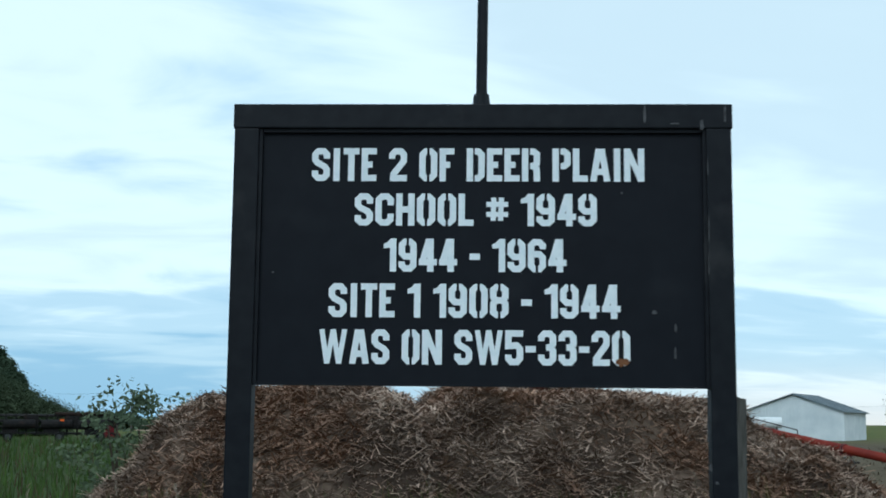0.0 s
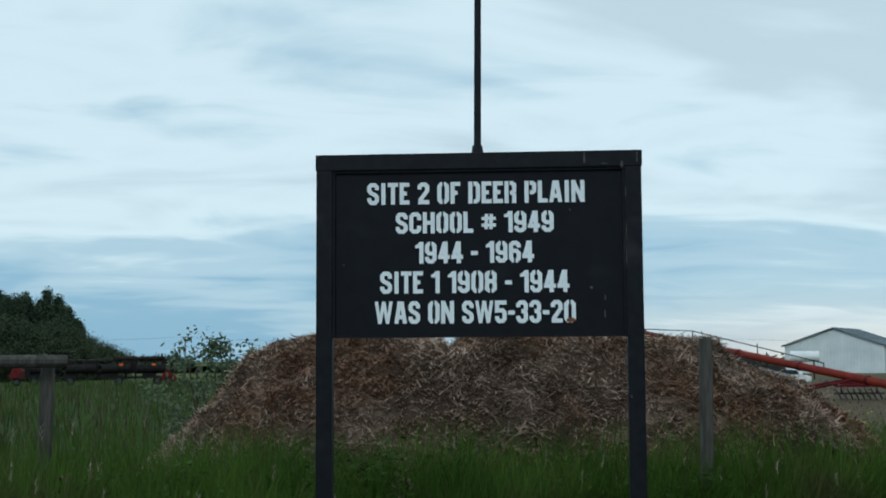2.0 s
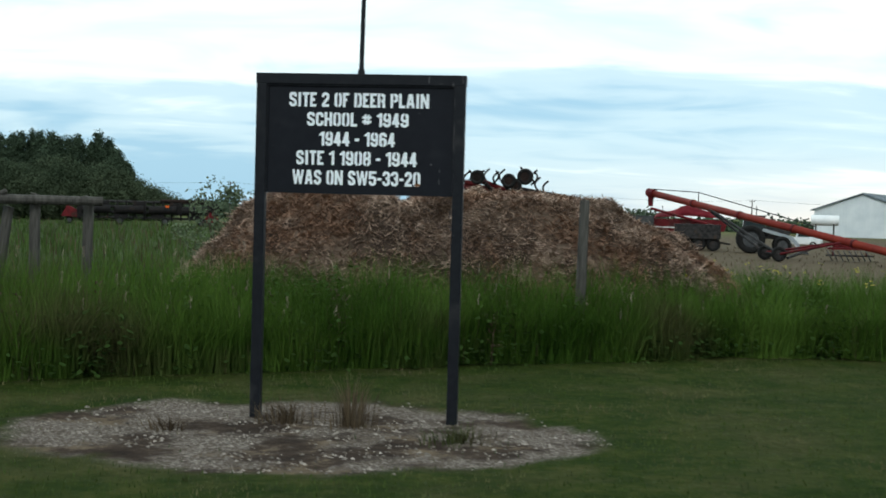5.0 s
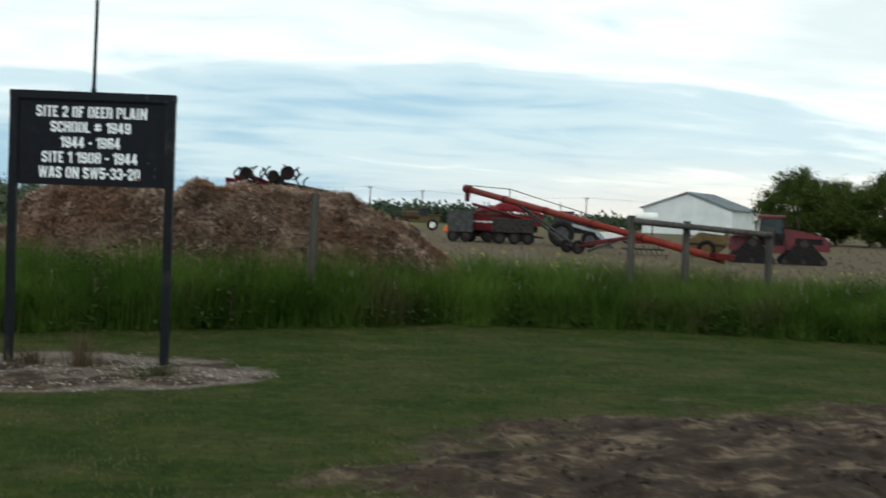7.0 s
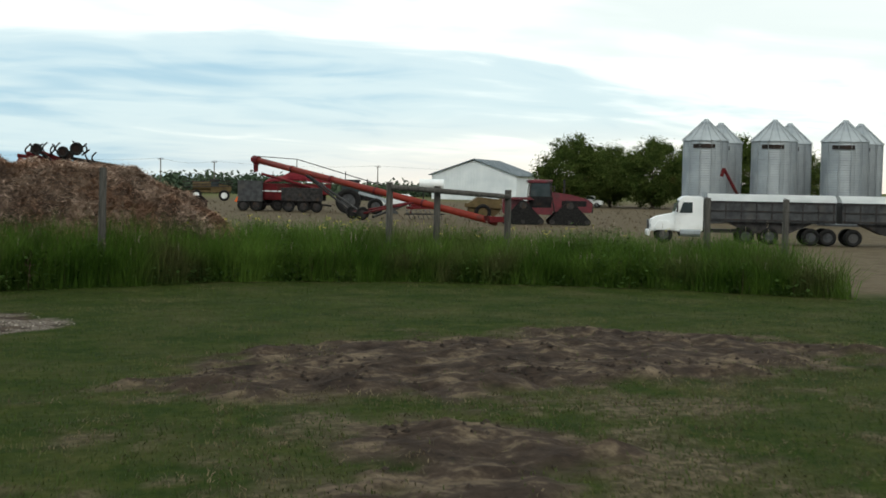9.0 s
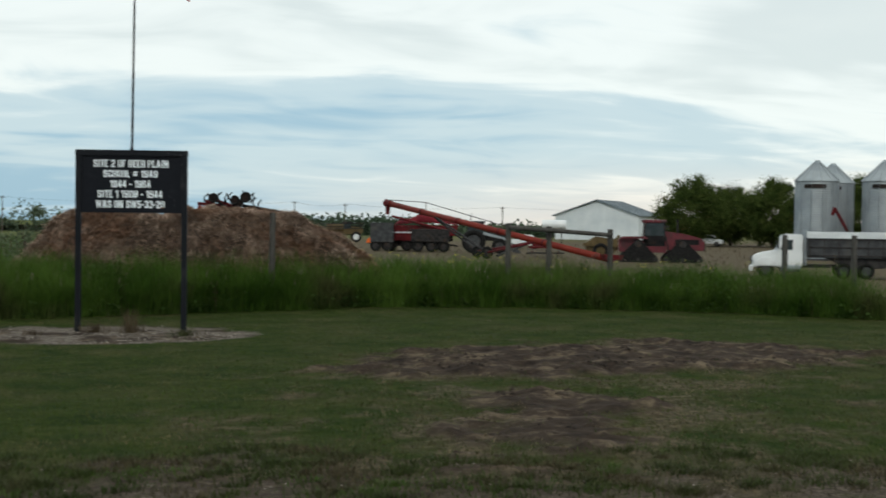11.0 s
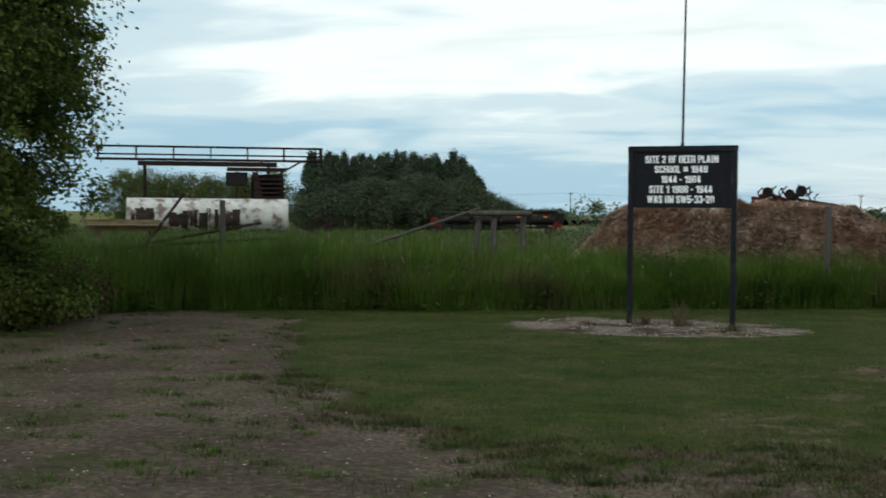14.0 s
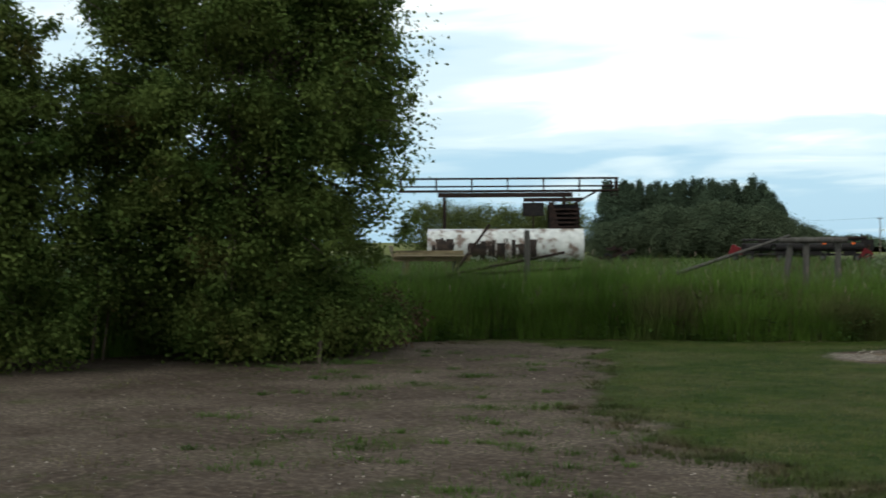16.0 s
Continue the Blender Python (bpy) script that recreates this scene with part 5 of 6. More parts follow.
def track_unit(parent, c, L=1.5, h=0.85, w=0.5):
    """A rubber crawler track: three-cornered belt with wheels inside."""
    pts = []
    for cx_, cz_, r, a0, a1 in ((-L / 2 + 0.2, 0.2, 0.2, 150, 270), (L / 2 - 0.2, 0.2, 0.2, 270, 390), (0.0, h - 0.28, 0.28, 30, 150)):
        for k in range(6):
            a = radians(a0 + (a1 - a0) * k / 5)
            pts.append((cx_ + r * math.cos(a), cz_ + r * math.sin(a)))
    tr = pr("track", pts, w, M_RUBBER, parent, c)
    for x, z, r in ((-L / 2 + 0.2, 0.2, 0.15), (L / 2 - 0.2, 0.2, 0.15), (0, 0.17, 0.13), (0, h - 0.28, 0.22)):
        tb("roller", (c[0] + x, c[1] - w * 0.53, c[2] + z), (c[0] + x, c[1] + w * 0.53, c[2] + z), r, M_DARKSTEEL, tr, None, 12)


def red_tractor():
    t = thing("track_tractor", facing(-23.5, 82, 4), "red articulated farm tractor on four rubber tracks", "tractor")
    for x in (-1.4, 1.4):
        for s in (-0.95, 0.95):
            track_unit(t, (x, s, 0.0), 2.5, 1.45, 0.5)
    pr("rear_frame", [(-2.6, 0.65), (0.4, 0.6), (0.4, 1.3), (-1.2, 1.4), (-1.6, 1.6), (-2.6, 1.5)], 1.25, M_DEEPRED, t, (0, 0, 0), 0.03)
    pr("hood", [(0.3, 0.8), (2.75, 0.75), (2.85, 1.3), (2.6, 1.55), (1.6, 1.82), (0.3, 2.0)], 0.95, M_DEEPRED, t, (0, 0, 0), 0.04)
    bx("grille", (2.8, 0, 1.05), (0.1, 0.85, 0.6), M_DARKSTEEL, t)
    for s in (-0.485, 0.485):
        bx("side_vent", (1.7, s, 1.3), (1.5, 0.02, 0.34), M_BLACKSTEEL, t)
    pr("cab_body", [(-1.0, 1.0), (0.35, 1.0), (0.35, 1.7), (-1.1, 1.7)], 1.3, M_BLACKSTEEL, t, (0, 0, 0), 0.03)
    pr("cab_glass", [(-1.05, 1.7), (0.33, 1.7), (0.22, 2.52), (-0.95, 2.52)], 1.25, M_GLASS, t)
    bx("cab_roof", (-0.38, 0, 2.62), (1.5, 1.45, 0.2), M_DEEPRED, t, 0.05)
    for x in (-1.02, 0.28):
        for s in (-0.63, 0.63):
            tb("cab_pillar", (x, s, 1.7), (x * 0.92, s, 2.54), 0.05, M_DARKSTEEL, t, None, 6)
    for s in (-1, 1):
        tb("mirror_arm", (0.3, s * 0.65, 2.3), (0.45, s * 1.0, 2.3), 0.02, M_DARKSTEEL, t, None, 5)
        bx("mirror", (0.46, s * 1.02, 2.2), (0.05, 0.16, 0.32), M_DARKSTEEL, t)
        pr("fender", [(-2.5, 1.5), (-0.75, 1.5), (-0.95, 1.64), (-2.35, 1.62)], 0.55, M_DEEPRED, t, (0, s * 0.85, 0))
        bx("headlight", (2.78, s * 0.28, 1.42), (0.05, 0.2, 0.1), M_WHITE, t)
    tb("exhaust", (1.1, -0.35, 1.9), (1.1, -0.35, 2.75), 0.06, M_DARKSTEEL, t)
    tb("step_rail", (0.5, -0.75, 0.8), (0.35, -0.75, 1.7), 0.03, M_DARKSTEEL, t, None, 5)
    # yellow scraper hitched behind
    s_ = thing("scraper", facing(-20.9, 88, 4), "worn yellow earth scraper behind a tractor", "farm implement")
    pr("bowl", [(-1.0, 0.3), (0.6, 0.25), (1.1, 0.7), (1.0, 1.4), (-0.4, 1.55), (-1.1, 1.1)], 1.8, M_YELLOW, s_, (0, 0, 0), 0.04)
    pr("side_arm", [(-1.3, 0.9), (1.4, 0.8), (1.4, 1.0), (-1.3, 1.12)], 0.12, M_YELLOW, s_, (0, -1.0, 0))
    pr("gooseneck", [(0.9, 1.3), (1.2, 1.7), (1.9, 0.9), (1.7, 0.75)], 0.3, M_YELLOW, s_)
    for s in (-0.75, 0.75):
        wheel(s_, (-0.1, s * 1.3, 0.55), 0.55, 0.35, M_YELLOW)
    tb("drawbar", (1.7, 0, 0.8), (2.4, 0, 0.6), 0.1, M_YELLOW, s_)
    # small red implement under the auger
    r_ = thing("disc_harrow", facing(-18.4, 88), "small red disc harrow on the yard", "farm implement")
    bx("frame", (0, 0, 0.75), (2.4, 1.4, 0.12), M_REDMETAL, r_)
    bx("frame", (-0.3, 0, 0.95), (1.2, 0.9, 0.25), M_REDMETAL, r_)
    for i in range(8):
        tb("disc", (-1.1 + i * 0.3, -0.7, 0.34), (-1.06 + i * 0.3, -0.7, 0.36), 0.34, M_GREYSTEEL, r_, None, 14)
    tb("gang_axle", (-1.3, -0.7, 0.35), (1.3, -0.7, 0.37), 0.05, M_DARKSTEEL, r_)
    for x in (-0.9, 0.9):
        tb("hanger", (x, -0.6, 0.75), (x, -0.7, 0.36), 0.05, M_REDMETAL, r_)


red_tractor()


def semi_truck():
    """White day-cab tractor unit with two dark grain trailers under white roll tarps."""
    t = thing("semi_truck", facing(-27.5, 60.5, 2), "white day-cab semi truck parked on the yard", "truck")
    pr("hood", [(0.05, 0.5), (1.15, 0.5), (1.15, 1.28), (0.35, 1.12), (0.08, 0.95)], 1.25, M_WHITE, t, (0, 0, 0), 0.05)
    pr("cab", [(1.1, 0.5), (2.3, 0.5), (2.3, 2.0), (1.55, 2.02), (1.32, 1.9), (1.1, 1.3)], 1.5, M_WHITE, t, (0, 0, 0), 0.05)
    pr("side_window", [(1.3, 1.3), (1.85, 1.3), (1.85, 1.75), (1.45, 1.75)], 0.02, M_GLASS, t, (0, -0.76, 0))
    pr("side_window", [(1.3, 1.3), (1.85, 1.3), (1.85, 1.75), (1.45, 1.75)], 0.02, M_GLASS, t, (0, 0.76, 0))
    bx("windscreen", (1.2, 0, 1.58), (0.04, 1.3, 0.5), M_GLASS, t, 0, Matrix.Rotation(radians(22), 4, "Y"))
    bx("bumper", (0.02, 0, 0.42), (0.14, 1.45, 0.24), M_WHITE, t, 0.03)
    bx("grille", (0.02, 0, 0.78), (0.05, 0.7, 0.4), M_GREYSTEEL, t)
    for s in (-1, 1):
        bx("headlight", (0.1, s * 0.52, 0.72), (0.08, 0.2, 0.16), M_GALV, t)
        bx("mirror", (1.2, s * 0.9, 1.5), (0.06, 0.1, 0.36), M_DARKSTEEL, t)
        pr("mudguard", [(0.25, 0.75), (0.3, 0.55), (1.05, 0.55), (1.1, 0.75), (0.9, 0.95), (0.45, 0.95)], 0.3, M_WHITE, t, (0, s * 0.62, 0), 0.03)
        wheel(t, (0.68, s * 0.62, 0.37), 0.37, 0.22, M_GREYSTEEL)
        tb("fuel_tank", (1.35, s * 0.6, 0.48), (2.2, s * 0.6, 0.48), 0.2, M_GALV, t)
        tb("exhaust", (2.42, s * 0.6, 0.6), (2.42, s * 0.6, 2.2), 0.06, M_GALV, t)
        for x in (4.1, 5.1):
            wheel(t, (x, s * 0.6, 0.37), 0.37, 0.34, M_GREYSTEEL)
    bx("chassis", (3.4, 0, 0.55), (4.6, 0.6, 0.16), M_DARKSTEEL, t)
    for k, x0 in enumerate((2.5, 8.05)):
        g = thing("grain_trailer", facing(-27.5, 60.5, 2) @ Matrix.Translation((x0, 0, 0)), "dark grey ribbed grain trailer with a white roll tarp", "trailer", "grain trailers behind the semi truck")
        pr("box", [(0, 0.95), (5.3, 0.95), (5.3, 1.85), (0, 1.85)], 1.6, M_GREYSTEEL, g, (0, 0, 0), 0.03)
        for i in range(3):
            bx("rail", (2.65, -0.815, 1.05 + i * 0.37), (5.25, 0.04, 0.06), M_DARKSTEEL, g)
        for i in range(9):
            bx("rib", (0.1 + i * 0.637, -0.82, 1.4), (0.05, 0.04, 0.88), M_DARKSTEEL, g)
        bm = bmesh.new()
        N = 10
        rows_ = [[bm.verts.new((x, -0.86 + 1.72 * j / N, 1.84 + 0.3 * math.sin(math.pi * j / N) ** 0.7)) for j in range(N + 1)] for x in (-0.03, 5.33)]
        for j in range(N):
            bm.faces.new((rows_[0][j], rows_[1][j], rows_[1][j + 1], rows_[0][j + 1]))
        bmesh.ops.solidify(bm, geom=list(bm.faces), thickness=0.04)
        bmesh.ops.recalc_face_normals(bm, faces=list(bm.faces))
        part("roll_tarp", bm, M_WHITE, g, "white roll tarp")
        pr("hopper", [(0.8, 0.95), (4.4, 0.95), (3.4, 0.5), (1.8, 0.5)], 1.2, M_DARKSTEEL, g)
        bx("bumper_bar", (5.2, 0, 0.5), (0.08, 1.5, 0.12), M_DARKSTEEL, g)
        for x in ((4.3, 5.0) if k == 0 else (0.5, 4.3, 5.0)):
            for s in (-0.6, 0.6):
                wheel(g, (x, s, 0.37), 0.37, 0.34, M_GREYSTEEL)


semi_truck()


def bins():
    R = 1.52
    seg, rings = 40, 34
    first = None
    for i, (az, d) in enumerate(((-30.25, 95), (-33.05, 95), (-35.85, 95), (-38.7, 95), (-30.9, 99.5), (-33.7, 99.5), (-36.5, 99.5))):
        m = facing(az, d)
        if first:
            copy_thing(first, m)
            continue
        t = thing("grain_bin", m, "tall galvanised corrugated grain bin with a cone roof", "grain bin", "grain bins in a row")
        first = t
        bm = bmesh.new()
        pv = None
        for k in range(rings * 2 + 1):
            z = 0.1 + 5.6 * k / (rings * 2)
            r = R + (0.016 if k % 2 else 0.0)
            cur = [bm.verts.new((r * math.cos(2 * math.pi * j / seg), r * math.sin(2 * math.pi * j / seg), z)) for j in range(seg)]
            if pv:
                for j in range(seg):
                    bm.faces.new((pv[j], pv[(j + 1) % seg], cur[(j + 1) % seg], cur[j]))
            pv = cur
        part("corrugated_wall", bm, M_GALV, t)
        bm = bmesh.new()
        tube(bm, (0, 0, 5.68), (0, 0, 7.0), R + 0.1, 0.25, 28)
        part("cone_roof", bm, M_GALV, t)
        for k in range(14):
            a = 2 * math.pi * k / 14
            tb("roof_rib", ((R + 0.1) * math.cos(a), (R + 0.1) * math.sin(a), 5.72), (0.25 * math.cos(a), 0.25 * math.sin(a), 7.04), 0.03, M_GALV, t, None, 4)
        tb("cap", (0, 0, 6.98), (0, 0, 7.2), 0.3, M_GALV, t, 0.16, 16)
        bm = bmesh.new()
        for k in range(7):
            a = radians(-118 + k * 8)
            box(bm, ((R + 0.04) * math.cos(a), (R + 0.04) * math.sin(a), 5.3), (0.06, 0.24, 0.28), Matrix.Rotation(a, 4, "Z"))
        part("dark_badge", bm, M_TAR, t, "dark painted badge")
        for k in range(12):
            a = 2 * math.pi * (k + 0.5) / 12
            tb("stiffener", ((R + 0.05) * math.cos(a), (R + 0.05) * math.sin(a), 0.1), ((R + 0.05) * math.cos(a), (R + 0.05) * math.sin(a), 5.65), 0.035, M_GALV, t, None, 4)
        for s in (-0.2, 0.2):
            a = radians(-60)
            o = Vector((math.cos(a), math.sin(a), 0)) * (R + 0.12) + Vector((-math.sin(a), math.cos(a), 0)) * s
            tb("ladder_rail", (o.x, o.y, 0.3), (o.x, o.y, 5.65), 0.025, M_GALV, t, None, 5)
        tb("foundation", (0, 0, -0.05), (0, 0, 0.12), R + 0.15, M_GREYSTEEL, t, None, 28)
    lg = thing("bin_auger", Matrix(), "thin red unloading auger leaning between grain bins", "grain auger")
    tb("auger_tube", polar(-31.0, 91.5, 3.7), polar(-32.2, 92.0, 0.2), 0.11, M_REDMETAL, lg)
    tb("spout", polar(-31.0, 91.5, 3.75), polar(-30.9, 91.5, 3.2), 0.12, M_REDMETAL, lg)


bins()


def shed():
    t = thing("farm_shed", facing(-20.65, 203, -16), "white metal-clad farm shed with a blue-grey gable roof", "shed")
    w, dp, eh, rh = 13.8, 15.5, 3.95, 6.35
    pr_pts = [(-w / 2, 0), (w / 2, 0), (w / 2, eh), (0, rh - 0.15), (-w / 2, eh)]
    bm = bmesh.new()
    prism(bm, pr_pts, dp)
    bmesh.ops.translate(bm, vec=(0, dp / 2, 0), verts=bm.verts)
    part("wall", bm, M_SIDING, t)
    for s in (-1, 1):
        bm = bmesh.new()
        sl = math.atan2(rh - eh, w / 2)
        L = math.hypot(w / 2, rh - eh) + 0.5
        box(bm, (s * (L / 2 * math.cos(sl) - 0.02), dp / 2, rh - L / 2 * math.sin(sl) + 0.05), (L, dp + 0.8, 0.14), Matrix.Rotation(s * sl, 4, "Y"))
        part("roof", bm, M_ROOF, t)
        for k in range(12):
            b2 = bmesh.new()
            box(b2, (s * (L / 2 * math.cos(sl) - 0.02), 0.2 + k * (dp - 0.4) / 11, rh - L / 2 * math.sin(sl) + 0.14), (L, 0.08, 0.06), Matrix.Rotation(s * sl, 4, "Y"))
            part("roof_seam", b2, M_ROOF, t)
    for k in range(30):
        x = -w / 2 + 0.25 + k * (w - 0.5) / 29
        zt = eh + (rh - 0.3 - eh) * (1 - abs(x) / (w / 2))
        bx("siding_rib", (x, -0.02, zt / 2), (0.08, 0.04, zt), M_SIDING, t)
    ln = thing("fuel_tank", facing(-18.75, 150), "white horizontal fuel tank on a stand", "tank")
    tb("shell", (-1.4, 0, 2.35), (1.4, 0, 2.35), 0.55, M_WHITE, ln, None, 18)
    for x in (-0.9, 0.9):
        for s in (-0.35, 0.35):
            tb("leg", (x, s, 0), (x, s, 2.0), 0.07, M_DARKSTEEL, ln, None, 6)
    for az, d, nm, lb in ((-17.4, 120, "pickup_truck", "white pickup truck parked on the yard"), (-25.6, 150, "pickup_truck", "small white pickup parked by trees")):
        v = thing(nm, facing(az, d, -8), lb, "pickup")
        pr("body", [(-1.7, 0.35), (1.7, 0.35), (1.75, 0.75), (1.2, 0.9), (-1.75, 0.9)], 1.3, M_WHITE, v, (0, 0, 0), 0.05)
        pr("cab", [(-0.3, 0.9), (1.1, 0.88), (0.75, 1.35), (-0.2, 1.38)], 1.15, M_WHITE, v, (0, 0, 0), 0.05)
        pr("window", [(-0.15, 0.95), (0.85, 0.95), (0.65, 1.27), (-0.1, 1.3)], 1.17, M_GLASS, v)
        for x in (-1.1, 1.1):
            for s in (-0.58, 0.58):
                wheel(v, (x, s, 0.3), 0.3, 0.2)


shed()


def sprayer():
    t = thing("sprayer", facing(-9.15, 150), "old yellow-brown self-propelled crop sprayer on high wheels", "sprayer")
    bx("frame", (0, 0, 1.05), (4.6, 1.4, 0.22), M_YELLOW, t)
    pr("engine_cover", [(0.9, 1.15), (2.4, 1.15), (2.4, 1.7), (1.0, 1.9)], 1.3, M_YELLOW, t, (0, 0, 0), 0.04)
    tb("liquid_tank", (-1.9, 0, 1.65), (0.1, 0, 1.65), 0.55, M_YELLOW, t, None, 16)
    pr("cab_body", [(0.1, 1.15), (1.0, 1.15), (1.0, 1.6), (0.1, 1.6)], 1.2, M_YELLOW, t)
    pr("cab_glass", [(0.1, 1.6), (1.0, 1.6), (0.95, 2.25), (0.2, 2.25)], 1.15, M_GLASS, t)
    bx("cab_roof", (0.55, 0, 2.33), (1.2, 1.3, 0.15), M_DARKSTEEL, t, 0.03)
    for x in (-1.5, 1.6):
        for s in (-0.9, 0.9):
            wheel(t, (x, s, 0.62), 0.62, 0.3, M_WHITE)
            tb("wheel_leg", (x, s * 0.8, 0.62), (x, s * 0.7, 1.1), 0.08, M_YELLOW, t)
    for k in range(3):
        tb("boom", (-3.0, -0.9 + k * 0.15, 1.5 + k * 0.3), (2.6, -0.9 + k * 0.15, 1.65 + k * 0.3), 0.05, M_DARKSTEEL, t, None, 5)
    mk = thing("warning_marker", facing(-10.35, 140), "small orange warning marker on the yard", "marker")
    pr("triangle", [(-0.35, 0.1), (0.35, 0.1), (0, 0.75)], 0.06, M_AMBER, mk)
    tb("stand", (0, 0, 0), (0, 0, 0.15), 0.1, M_DARKSTEEL, mk)


sprayer()


def swather():
    """Low red auger header that lies beside the pile."""
    t = thing("auger_header", Matrix(), "low red and yellow auger header lying beside straw", "farm implement")
    a, b = polar(-6.7, 66, 2.02), polar(-8.3, 66, 1.35)
    tb("tube", a, b, 0.13, M_REDMETAL, t)
    tb("tube", a - Vector((0, 0, 0.25)), b - Vector((0, 0, 0.35)), 0.08, M_REDMETAL, t)
    tb("tip", b, polar(-10.5, 60, 0.15), 0.09, M_YELLOW, t)
    m = facing(-8.85, 65)
    bm = bmesh.new()
    prism(bm, [(-0.55, 0.95), (0.55, 0.95), (0.6, 1.35), (0.3, 1.6), (-0.2, 1.5), (-0.6, 1.3)], 0.9)
    bmesh.ops.transform(bm, matrix=m, verts=bm.verts)
    part("hopper", bm, M_RUSTY, t)
    for s in (-0.4, 0.4):
        tb("leg", m @ Vector((s, 0, 0)), m @ Vector((s, 0, 1.0)), 0.06, M_REDMETAL, t)
    for s in (0.1, 0.6):
        tb("strut", a.lerp(b, s) - Vector((0, 0, 2)), a.lerp(b, s), 0.05, M_REDMETAL, t)


swather()


def seeder():
    """Dark folded harrow bar: frame, uprights and tine sections."""
    t = thing("harrow_bar", facing(8.8, 142), "long dark folded harrow bar with small wheels", "farm implement")
    L = 13.0
    for z in (0.75, 1.3, 1.85, 2.35):
        tb("frame_tube", (-L / 2, 0, z), (L / 2, 0.2, z), 0.12, M_DARKSTEEL, t, None, 6)
    for i in range(15):
        x = -L / 2 + 0.3 + i * (L - 0.6) / 14
        bx("upright", (x, -0.05, 1.5), (0.16, 0.2, 1.9), M_BLACKSTEEL, t)
        if i % 2 == 0:
            bx("tine_section", (x + 0.4, -0.35, 1.25 + 0.25 * (i % 4)), (1.3, 0.3, 1.2), M_BLACKSTEEL, t)
    for x in (-5.6, -2.4, 2.0, 5.6, 6.6):
        wheel(t, (x, -0.7, 0.45), 0.45, 0.25, M_GREYSTEEL)
        tb("wheel_arm", (x, -0.6, 0.45), (x, 0, 0.9), 0.08, M_DARKSTEEL, t, None, 6)
    for k in range(4):
        x0 = -6.0 + k * 3.2
        tb("reel_drum", (x0, -0.45, 1.55), (x0 + 2.7, -0.45, 1.6), 0.42, M_BLACKSTEEL, t, None, 12)
    tb("top_beam", (1.5, 0, 2.5), (6.6, 0, 2.55), 0.16, M_RUSTY, t)
    for x in (2.2, 5.2):
        bx("amber_reflector", (x, -0.92, 1.95), (0.35, 0.06, 0.2), M_AMBER, t)
    tb("exhaust_stack", (6.0, 0, 2.4), (6.0, 0, 3.0), 0.08, M_BLACKSTEEL, t)
    pr("drive_frame", [(5.6, 0.4), (7.4, 0.4), (7.3, 0.8), (6.4, 1.5)], 0.4, M_REDMETAL, t, (0, -0.6, 0))
    pr("hitch", [(-8.0, 0.8), (-6.4, 0.7), (-6.4, 1.4), (-7.4, 1.9)], 0.5, M_REDMETAL, t)
    wheel(t, (-7.2, 0, 0.4), 0.4, 0.2)
    bx("end_box", (6.4, -0.1, 1.7), (0.7, 0.6, 1.2), M_RUSTY, t)
    bx("warning_lamp", (6.75, -0.45, 1.4), (0.25, 0.1, 0.8), M_YELLOW, t)


seeder()


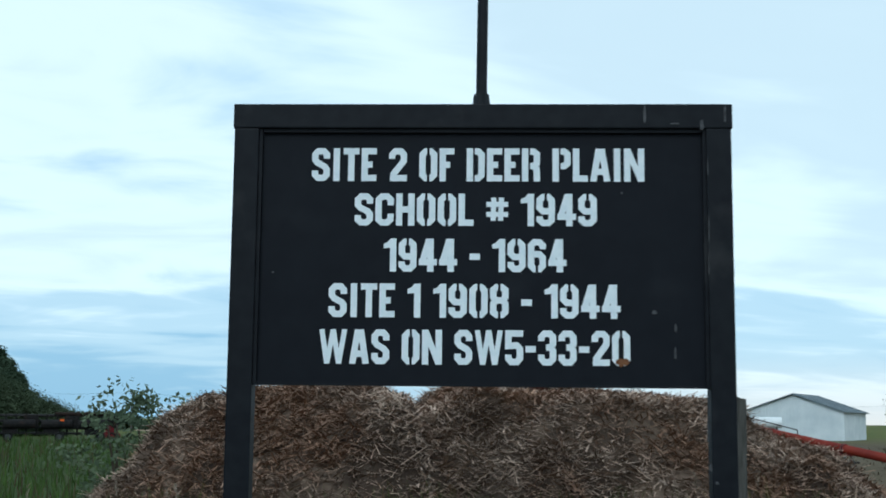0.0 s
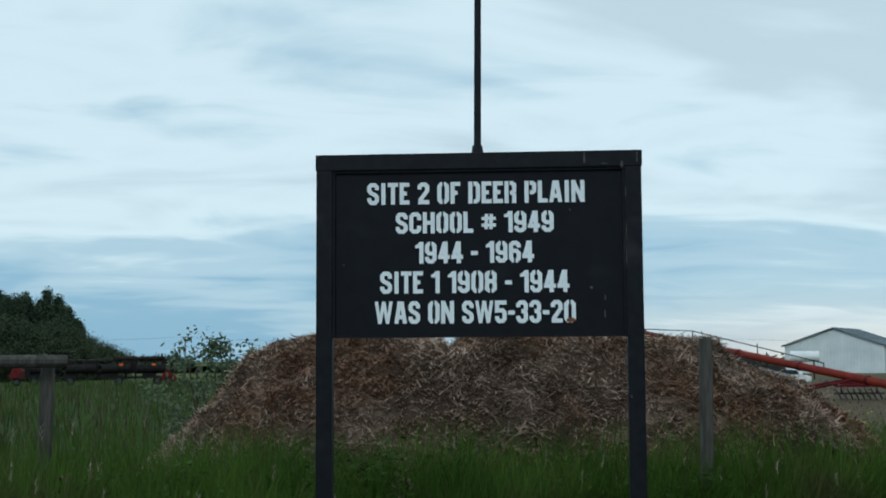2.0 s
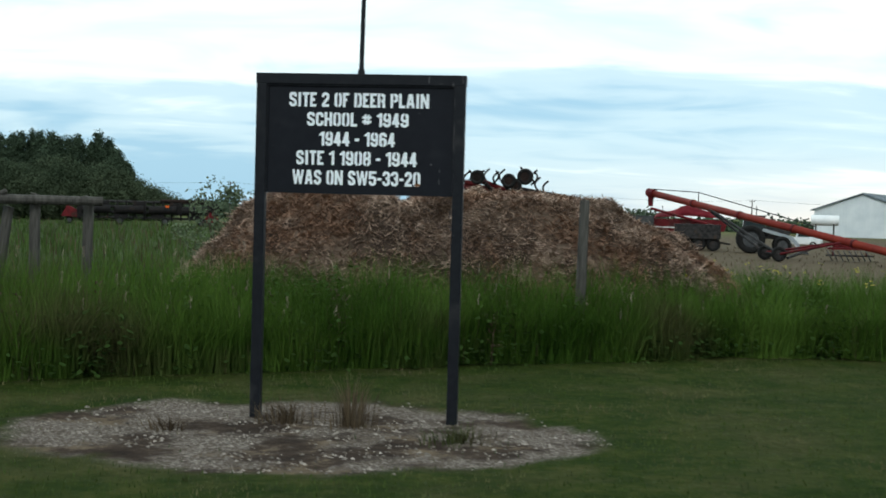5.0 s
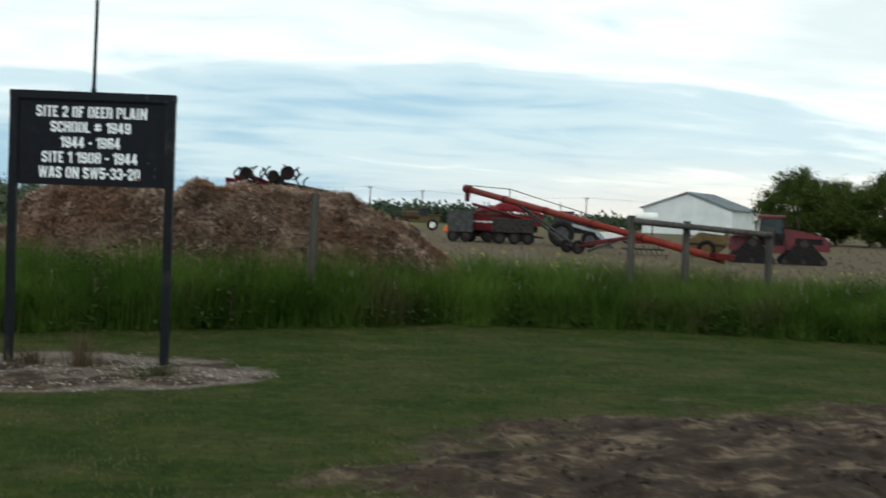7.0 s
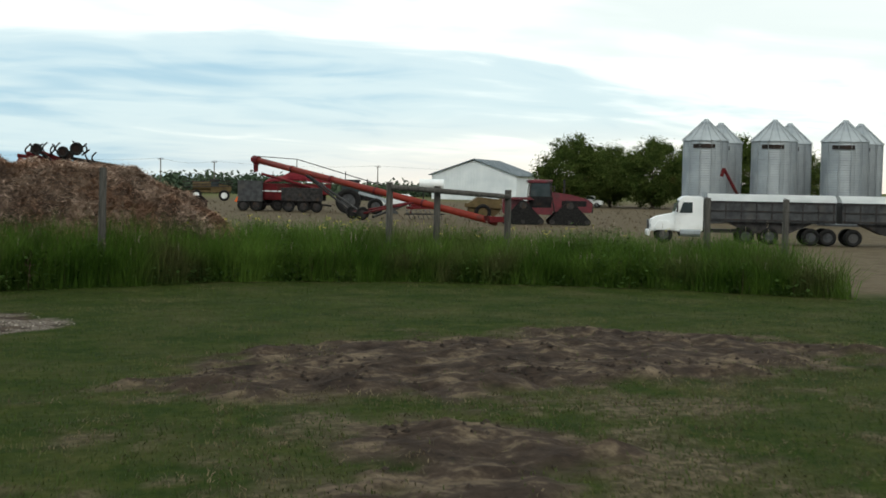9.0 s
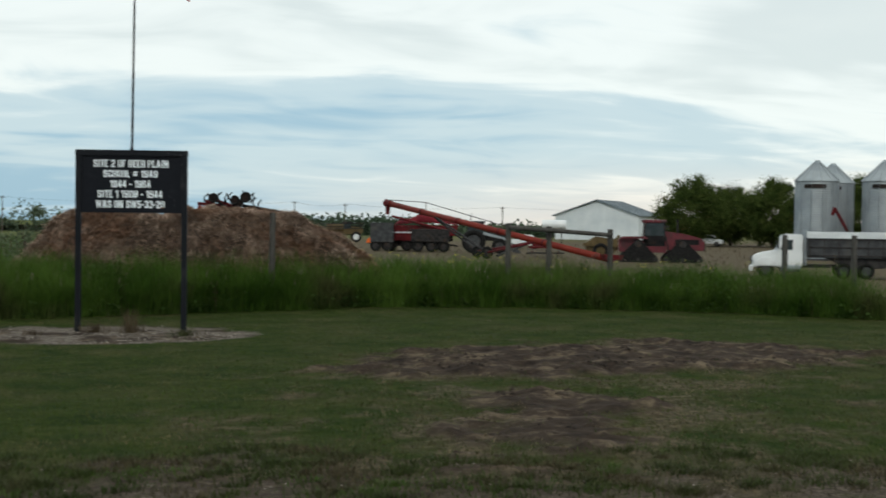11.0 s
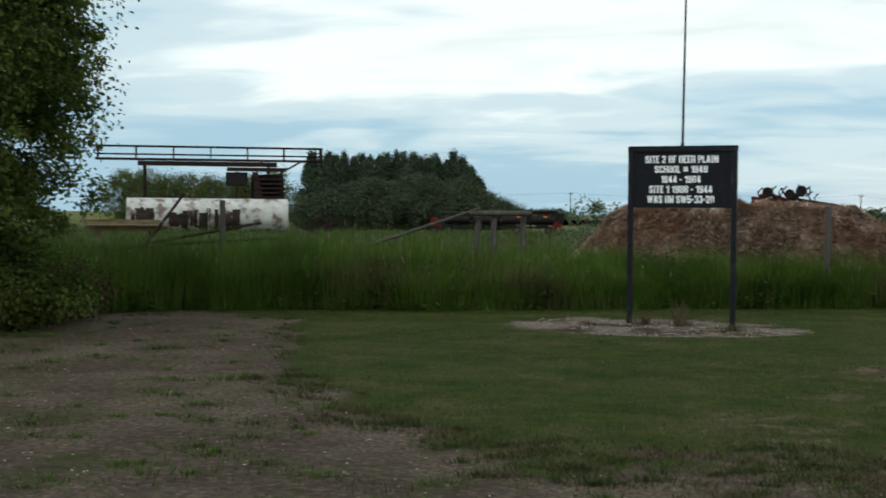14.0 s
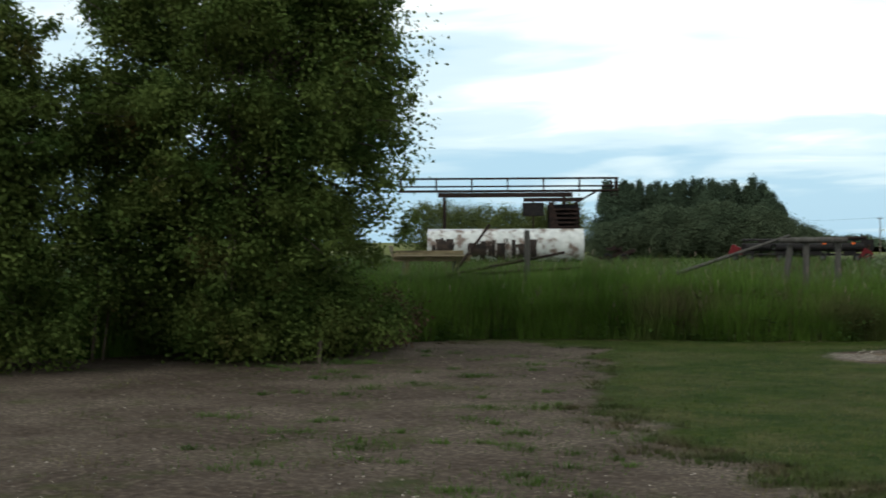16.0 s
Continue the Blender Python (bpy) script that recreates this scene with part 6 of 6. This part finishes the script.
def white_tank():
    t = thing("storage_tank", facing(21.92, 140), "peeling white horizontal tank streaked with black tar", "tank")
    L, R = 17.2, 1.86
    bm = bmesh.new()
    tube(bm, (-L / 2, 0, 1.82), (L / 2, 0, 1.82), R, None, 40)
    part("shell", bm, M_TANK, t, "", False)
    for x in (-L / 2, -L / 4, 0, L / 4, L / 2 - 0.1):
        tb("weld_band", (x, 0, 1.82), (x + 0.1, 0, 1.82), R + 0.02, M_TANK, t, None, 40)
    rr = random.Random(9)
    for i in range(24):
        x = -7.9 + i * 0.5 + rr.uniform(-0.3, 0.3)
        if rr.random() < 0.12:
            continue
        bm = bmesh.new()
        w, z0, z1 = rr.uniform(0.35, 1.4), rr.uniform(-1.75, -0.9), rr.uniform(0.1, 0.95)
        N = 7
        lo, hi = [], []
        for k in range(N):
            z = z0 + (z1 - z0) * k / (N - 1)
            y = -math.sqrt((R + 0.015) ** 2 - z * z)
            lo.append(bm.verts.new((x - w * rr.uniform(0.3, 0.6), y, 1.82 + z)))
            hi.append(bm.verts.new((x + w * rr.uniform(0.3, 0.6), y, 1.82 + z)))
        for k in range(N - 1):
            bm.faces.new((lo[k], hi[k], hi[k + 1], lo[k + 1]))
        part("tar_stain", bm, M_TAR, t)
    for x in (-6.5, -2.2, 2.2, 6.5):
        pr("saddle", [(x - 0.25, 0), (x + 0.25, 0), (x + 0.25, 0.6), (x - 0.25, 0.6)], 2.4, M_RUSTY, t)
    # catwalk and burner house above it
    g = thing("catwalk", facing(21.7, 145), "rusted pipe catwalk with railing above a tank", "catwalk")
    x0, x1 = -13.0, 12.4
    for z, r in ((9.55, 0.09), (8.65, 0.07), (8.1, 0.12)):
        tb("rail", (x0, 0, z), (x1, 0, z), r, M_RUSTY, g, None, 6)
        tb("rail", (x0, 1.2, z), (x1, 1.2, z), r, M_RUSTY, g, None, 6)
    for i in range(7):
        x = x0 + 0.3 + i * (x1 - x0 - 0.6) / 6
        for y in (0, 1.2):
            tb("stanchion", (x, y, 8.1), (x, y, 9.55), 0.08, M_RUSTY, g, None, 6)
    bx("deck", (-0.6, 0.6, 7.65), (15.5, 1.3, 0.5), M_RUSTY, g)
    for x in (-7.6, 6.2):
        for y in (0.1, 1.1):
            tb("leg", (x, y, 0), (x, y, 7.7), 0.17, M_RUSTY, g, None, 8)
    for x in (11.6, 12.3):
        tb("ladder_rail", (x, 0.6, 7.4), (x, 0.6, 9.6), 0.09, M_RUSTY, g, None, 6)
    for k in range(5):
        tb("ladder_rung", (11.6, 0.6, 7.6 + k * 0.48), (12.3, 0.6, 7.6 + k * 0.48), 0.07, M_RUSTY, g, None, 5)
    tb("brace", (7.4, 0.6, 6.6), (10.2, 0.6, 8.2), 0.1, M_RUSTY, g, None, 6)
    h = thing("burner_house", facing(19.62, 143), "rusted iron burner housing with open slats", "housing")
    bx("housing_box", (-2.6, 0, 5.9), (2.4, 1.6, 1.5), M_BLACKSTEEL, h, 0.05)
    bx("back_plate", (0.8, 0.35, 5.0), (3.6, 0.2, 2.9), M_BLACKSTEEL, h)
    bx("top_beam", (-0.4, 0, 7.0), (6.6, 1.3, 0.4), M_RUSTY, h, 0.04)
    pr("side_plate", [(-0.9, 6.7), (-0.3, 6.7), (0.3, 3.8), (-0.6, 3.8)], 1.5, M_RUSTY, h)
    for k in range(5):
        bx("slat", (1.0, -0.3, 3.9 + k * 0.5), (3.4, 1.0, 0.2), M_RUSTY, h)
    for x in (-2.6, -0.3, 2.3):
        for y in (-0.6, 0.6):
            tb("leg", (x, y, 0), (x, y, 7.2), 0.1, M_RUSTY, h, None, 6)
    j = thing("scrap_iron", facing(16.9, 132), "rusty heap of scrap machinery parts in weeds", "scrap")
    for k in range(9):
        rx, rz = rr.uniform(-1.6, 1.6), rr.uniform(0.2, 1.6)
        bx("scrap_piece", (rx, rr.uniform(-0.4, 0.4), rz), (rr.uniform(0.4, 1.3), 0.5, rr.uniform(0.2, 0.5)), M_RUSTY, j, 0, Matrix.Rotation(rr.uniform(-0.8, 0.8), 4, "Y"))
    for x in (-1.0, 0.8):
        wheel(j, (x, -0.5, 0.5), 0.5, 0.3, M_RUSTY)


white_tank()


def flat_cart():
    """Old plank cart that stands in the weeds before the tank."""
    t = thing("flatbed_cart", facing(25.3, 50, 6), "weathered tan wooden flatbed cart standing in weeds", "cart")
    for i in range(6):
        bx("plank", (0, -0.75 + i * 0.3, 1.72), (3.1, 0.27, 0.06), M_TANWOOD, t, 0.008)
    for y in (-0.5, 0.5):
        bx("bearer", (0, y, 1.6), (3.0, 0.12, 0.16), M_TANWOOD, t)
    bx("side_board", (-0.15, -0.92, 1.86), (2.7, 0.05, 0.18), M_TANWOOD, t, 0.008)
    bx("end_board", (-1.55, 0, 1.95), (0.05, 1.7, 0.4), M_TANWOOD, t, 0.008, Matrix.Rotation(radians(-14), 4, "Y"))
    for x in (-1.0, 1.0):
        tb("axle", (x, -0.85, 0.5), (x, 0.85, 0.5), 0.05, M_RUSTY, t, None, 8)
        bx("bolster", (x, 0, 1.05), (0.16, 1.0, 1.0), M_TANWOOD, t)
        for y in (-0.85, 0.85):
            wheel(t, (x, y, 0.5), 0.5, 0.16, M_RUSTY)


flat_cart()
